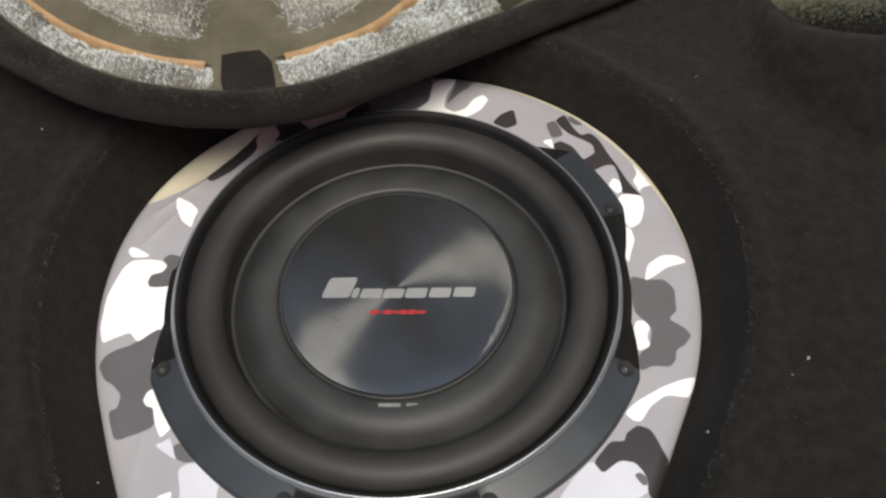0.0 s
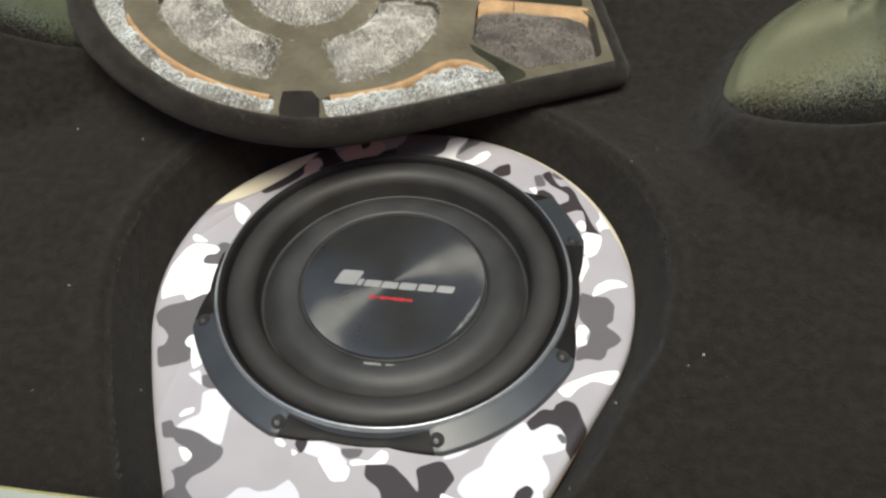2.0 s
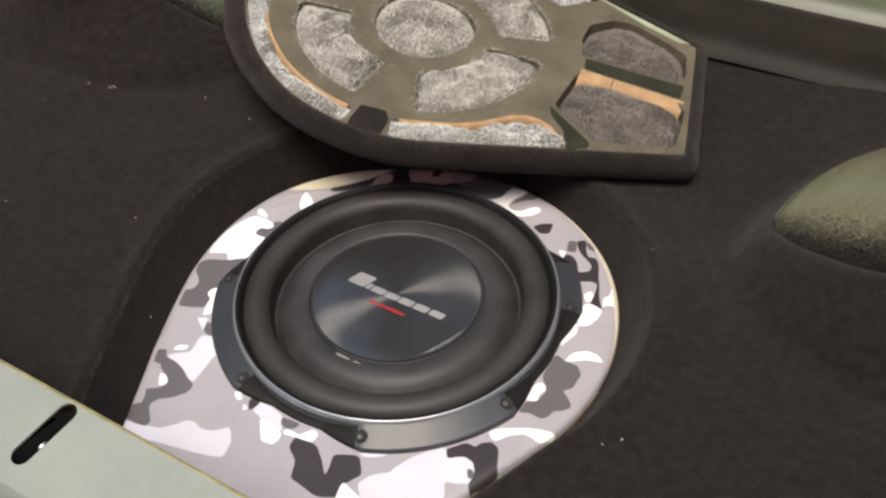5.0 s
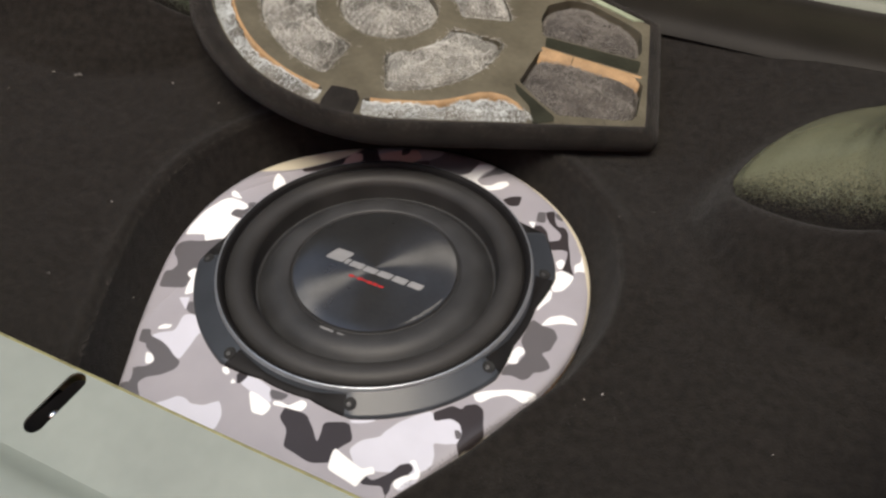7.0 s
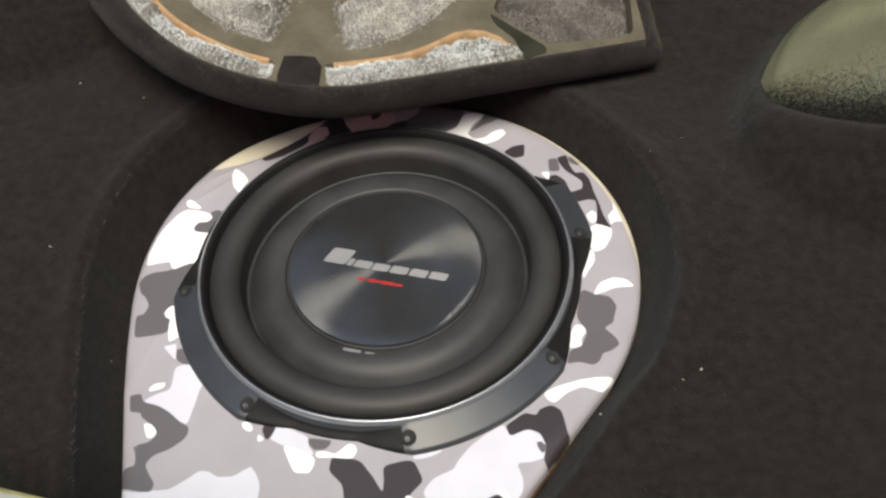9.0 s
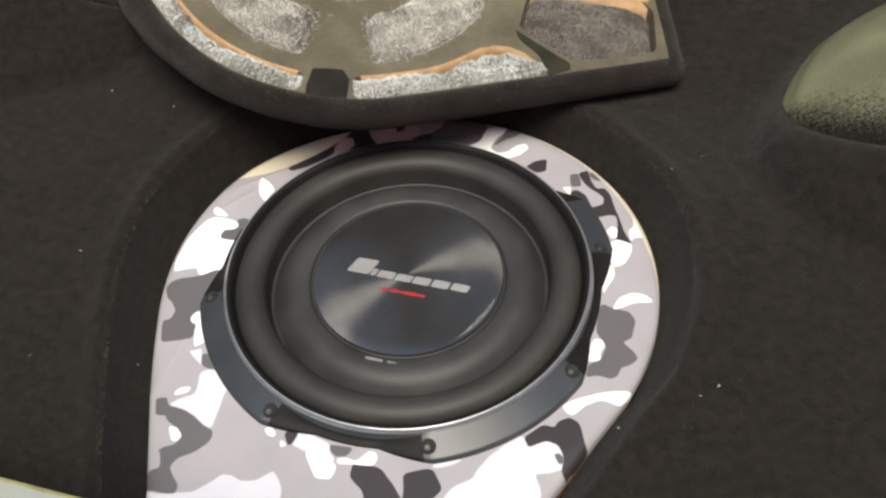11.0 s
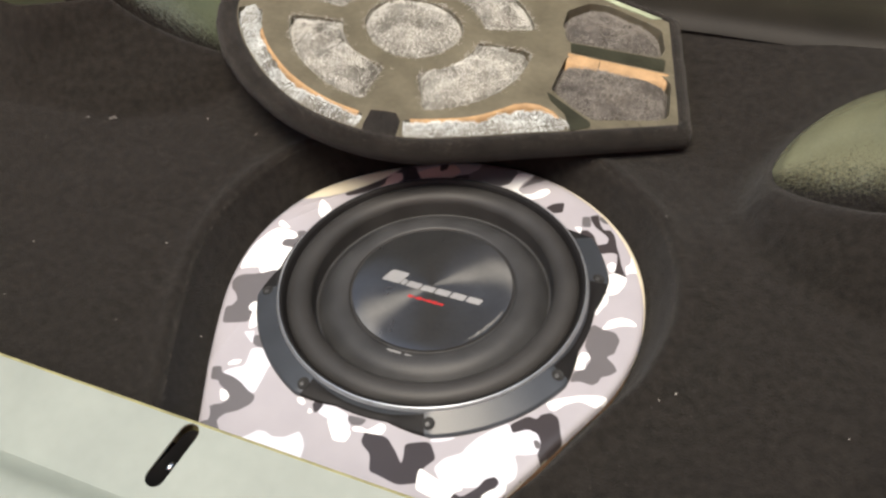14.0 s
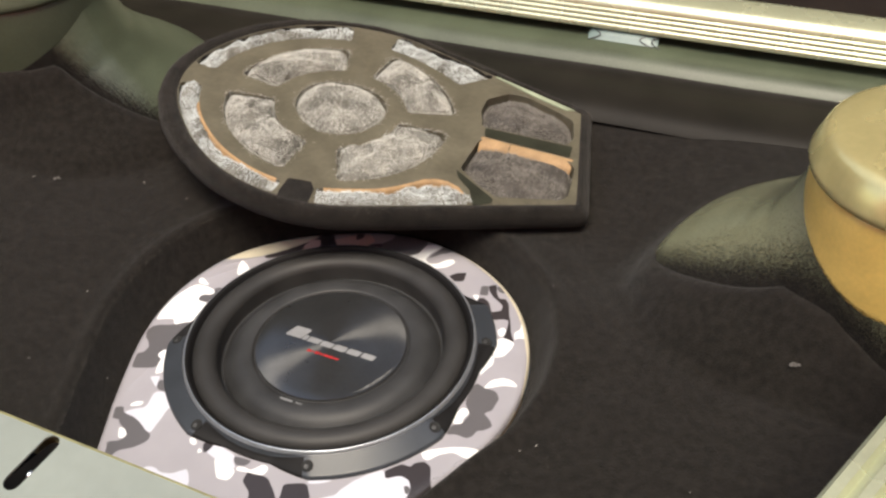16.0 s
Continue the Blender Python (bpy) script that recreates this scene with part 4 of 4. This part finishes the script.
def build_back():
    turn = pose(0, 0, 0, 0, 0, 3.5)
    # trim that rises from the carpet to the rail
    prof = [(0.338, 0.036), (0.345, 0.0440), (0.358, 0.0472), (0.372, 0.0486), (0.386, 0.0484), (0.400, 0.0470), (0.412, 0.0458), (0.421, 0.0462), (0.427, 0.0486), (0.432, 0.0530), (0.438, 0.0570), (0.446, 0.0594), (0.458, 0.0602), (0.476, 0.0590), (0.52, 0.052)]
    v, f = sweep_x(prof, -0.62, 0.62, 24)
    v = [(x, y, z + 0.002 * noise.noise((x * 6, y * 10, 0.0))) for x, y, z in v]
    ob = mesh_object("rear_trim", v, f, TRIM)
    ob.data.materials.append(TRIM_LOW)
    # polygons in front of the crease take the darker foot colour
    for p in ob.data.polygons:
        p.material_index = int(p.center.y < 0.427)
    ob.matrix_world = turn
    tagged(ob, "satin olive trim with a dark foot, rising from the carpet to the rail", "trim", kind="structure")
    root = thing("ribbed_rail", "ribbed olive alloy rail along the back of the boot", "rail", turn)
    prof = [(0.530, 0.069), (0.472, 0.0690), (0.4670, 0.0700), (0.4655, 0.0718)]
    for q in range(4):
        y, z = 0.4662 + 0.0021 * q, 0.0725 + 0.0048 * q
        prof += [(y, z), (y - 0.0004, z + 0.0010), (y + 0.0003, z + 0.0028), (y + 0.0012, z + 0.0036), (y + 0.0019, z + 0.0042)]
    prof += [(0.4742, 0.0922), (0.4765, 0.0960), (0.4805, 0.0995), (0.486, 0.1020), (0.494, 0.1036), (0.503, 0.1040), (0.510, 0.1030), (0.5135, 0.100), (0.515, 0.094), (0.516, 0.06)]
    v, f = sweep_x(prof, -0.62, 0.62)
    mesh_object("rail_profile", v, f, ALLOY, root)
    v, f = sweep_x([(0.459, 0.0598), (0.4635, 0.0640), (0.468, 0.0690), (0.475, 0.0690)], 0.085, 0.160, 12)
    v = [(x, y, z - 0.004 * (abs(x - 0.1225) / 0.0375) ** 6 * (z > 0.062)) for x, y, z in v]
    strip = mesh_object("blue_strip", v, f, BLUESTRIP, root, "pale blue strip showing under the rail")
    for x, bend in ((0.086, 0.012), (0.157, -0.016), (0.164, -0.010)):
        path = [(x + bend * math.sin(3.1 * q / 10), 0.4575 + 0.0012 * q, 0.0605 + 0.0009 * q) for q in range(11)]
        v, f = [], []
        for px, py, pz in path:
            v += [(px + 0.0008 * math.cos(b), py, pz + 0.0008 * math.sin(b)) for b in (0, 1.57, 3.14, 4.71)]
        for q in range(10):
            f += [(4 * q + i, 4 * q + (i + 1) % 4, 4 * q + 4 + (i + 1) % 4, 4 * q + 4 + i) for i in range(4)]
        mesh_object("wire", v, f, SCREW, strip, "thin dark wire")


build_back()


def build_side_rail():
    root = thing("side_gutter", "ribbed olive gutter rail along the boot opening", "rail", pose(0.374, -0.18, 0.250, 0, 0, -20))
    prof = [(0.0, -0.02), (0.0, 0.0), (0.002, 0.003), (0.006, 0.003), (0.008, 0.000), (0.012, 0.003), (0.016, 0.003), (0.018, 0.000), (0.022, 0.004), (0.05, 0.006), (0.052, -0.03)]
    v = [(x, y, z) for y in (-0.12, 0.3) for x, z in prof]
    k = len(prof)
    f = [(q, q + 1, k + q + 1, k + q) for q in range(k - 1)]
    mesh_object("rail_profile", v, f, ALLOY, root, smooth=False)


build_side_rail()


def plain_box(name, label, mat, *b):
    bm = bmesh.new()
    box(bm, *b)
    return tagged(part(name, bm, mat), label, name.split("_")[0], kind="structure")


# unseen wall, made tall and dark brown to darken and redden reflections
plain_box("wall_back", "unseen dark brown wall behind the boot, added to darken reflections", DARK_BACK, -0.66, 0.66, 0.66, 0.70, -0.10, 1.60)
# unseen panel added to bounce red light into the boot, with a foot
leaning = plain_box("wall_behind", "unseen sloping coral red panel added to bounce red light", RED_BOUNCE, -1.6, 1.6, -0.12, 0.0, -0.40, 3.6)
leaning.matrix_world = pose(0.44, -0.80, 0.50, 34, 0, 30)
foot = plain_box("wall_foot", "added coral red foot under the bounce panel, standing on the asphalt", RED_BOUNCE, -1.6, 1.6, -0.16, -0.03, -0.70, 0.150)
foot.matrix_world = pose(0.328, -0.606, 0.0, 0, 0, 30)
# side walls out of view, made tall to block low sky light
plain_box("wall_left", "olive boot side wall, raised out of view to block side sky", TRIM, -0.66, -0.62, -0.45, 0.66, -0.10, 0.75)
plain_box("wall_right", "olive boot side wall, raised out of view to block side sky", TRIM, 0.62, 0.66, -0.34, 0.66, -0.10, 0.75)
bm = bmesh.new()
box(bm, -60, 60, -60, 60, -0.75, -0.70)
tagged(part("ground", bm, GROUND), "grey asphalt ground under the car", "ground", kind="structure")


def build_lint():
    rng = random.Random(7)
    v, f, dull = [], [], []
    spots = [(0.149, -0.088), (0.189, -0.064), (-0.135, -0.111), (-0.33, 0.06), (0.345, 0.06), (0.152, 0.105), (0.17, 0.13), (-0.2, -0.05), (-0.19, -0.13)]
    spots += [(rng.uniform(-0.4, 0.42), rng.uniform(-0.2, 0.3)) for _ in range(26)]
    for n, (x, y) in enumerate(spots):
        if math.hypot(x, y) < outline(math.atan2(y, x)) + 0.02 and n > 8:
            continue
        big = 0.0030 if n in (3, 4) else rng.uniform(0.0005, 0.0012)
        grow = math.hypot(x, y) - outline(math.atan2(y, x))
        z = floor_height(x, y) if grow > 0.03 else 0.03 * min(1, max(0.1, grow / 0.016))
        for q in range(6 if n in (3, 4) else 2):
            a = rng.uniform(0, 6.28)
            c = (x + rng.uniform(-1, 1) * big, y + rng.uniform(-1, 1) * big * 0.6, z + 0.0012)
            b = len(v)
            s = big * rng.uniform(0.4, 0.8)
            v += [(c[0] + s * math.cos(a + t), c[1] + s * math.sin(a + t), c[2] + 0.0006 * math.sin(3 * t)) for t in (0, 1.6, 3.1, 4.7)] + [(c[0], c[1], c[2] + s * 0.6)]
            f += [(b + i, b + (i + 1) % 4, b + 4) for i in range(4)]
            dull += [n in (3, 4)] * 4
    ob = mesh_object("carpet_lint", v, f, LINT, smooth=False)
    ob.data.materials.append(DULL_LINT)
    for p, d in zip(ob.data.polygons, dull):
        p.material_index = int(d)
    tagged(ob, "pale specks of lint on the black carpet", "lint", kind="stuff")


build_lint()


def build_carpet_fuzz():
    """Short stray fibres on the rolled edge of the carpet."""
    rng = np.random.RandomState(11)
    v, f = [], []
    for q in range(5000):
        a = rng.rand() * 6.283
        r = opening(a) + 0.016 + 0.05 * rng.rand() ** 2
        x, y = r * math.cos(a), r * math.sin(a)
        z = 0.0318 * floor_height(x, y) / 0.030 if r < opening(a) + 0.025 else floor_height(x, y)
        b, ln = rng.rand() * 6.283, 0.0010 + 0.0022 * rng.rand() ** 2
        d = np.array((math.cos(b), math.sin(b), 0.15 + 0.4 * rng.rand())) * ln
        w = np.array((-d[1], d[0], 0.0)) * 0.06
        p = np.array((x, y, z - 0.0002))
        n = len(v)
        v += [p - w, p + w, p + d]
        f.append((n, n + 1, n + 2))
    ob = mesh_object("carpet_fuzz", v, f, FUZZ)
    tagged(ob, "stray black fibres on the rolled carpet edge", "carpet fibres", kind="stuff")


build_carpet_fuzz()
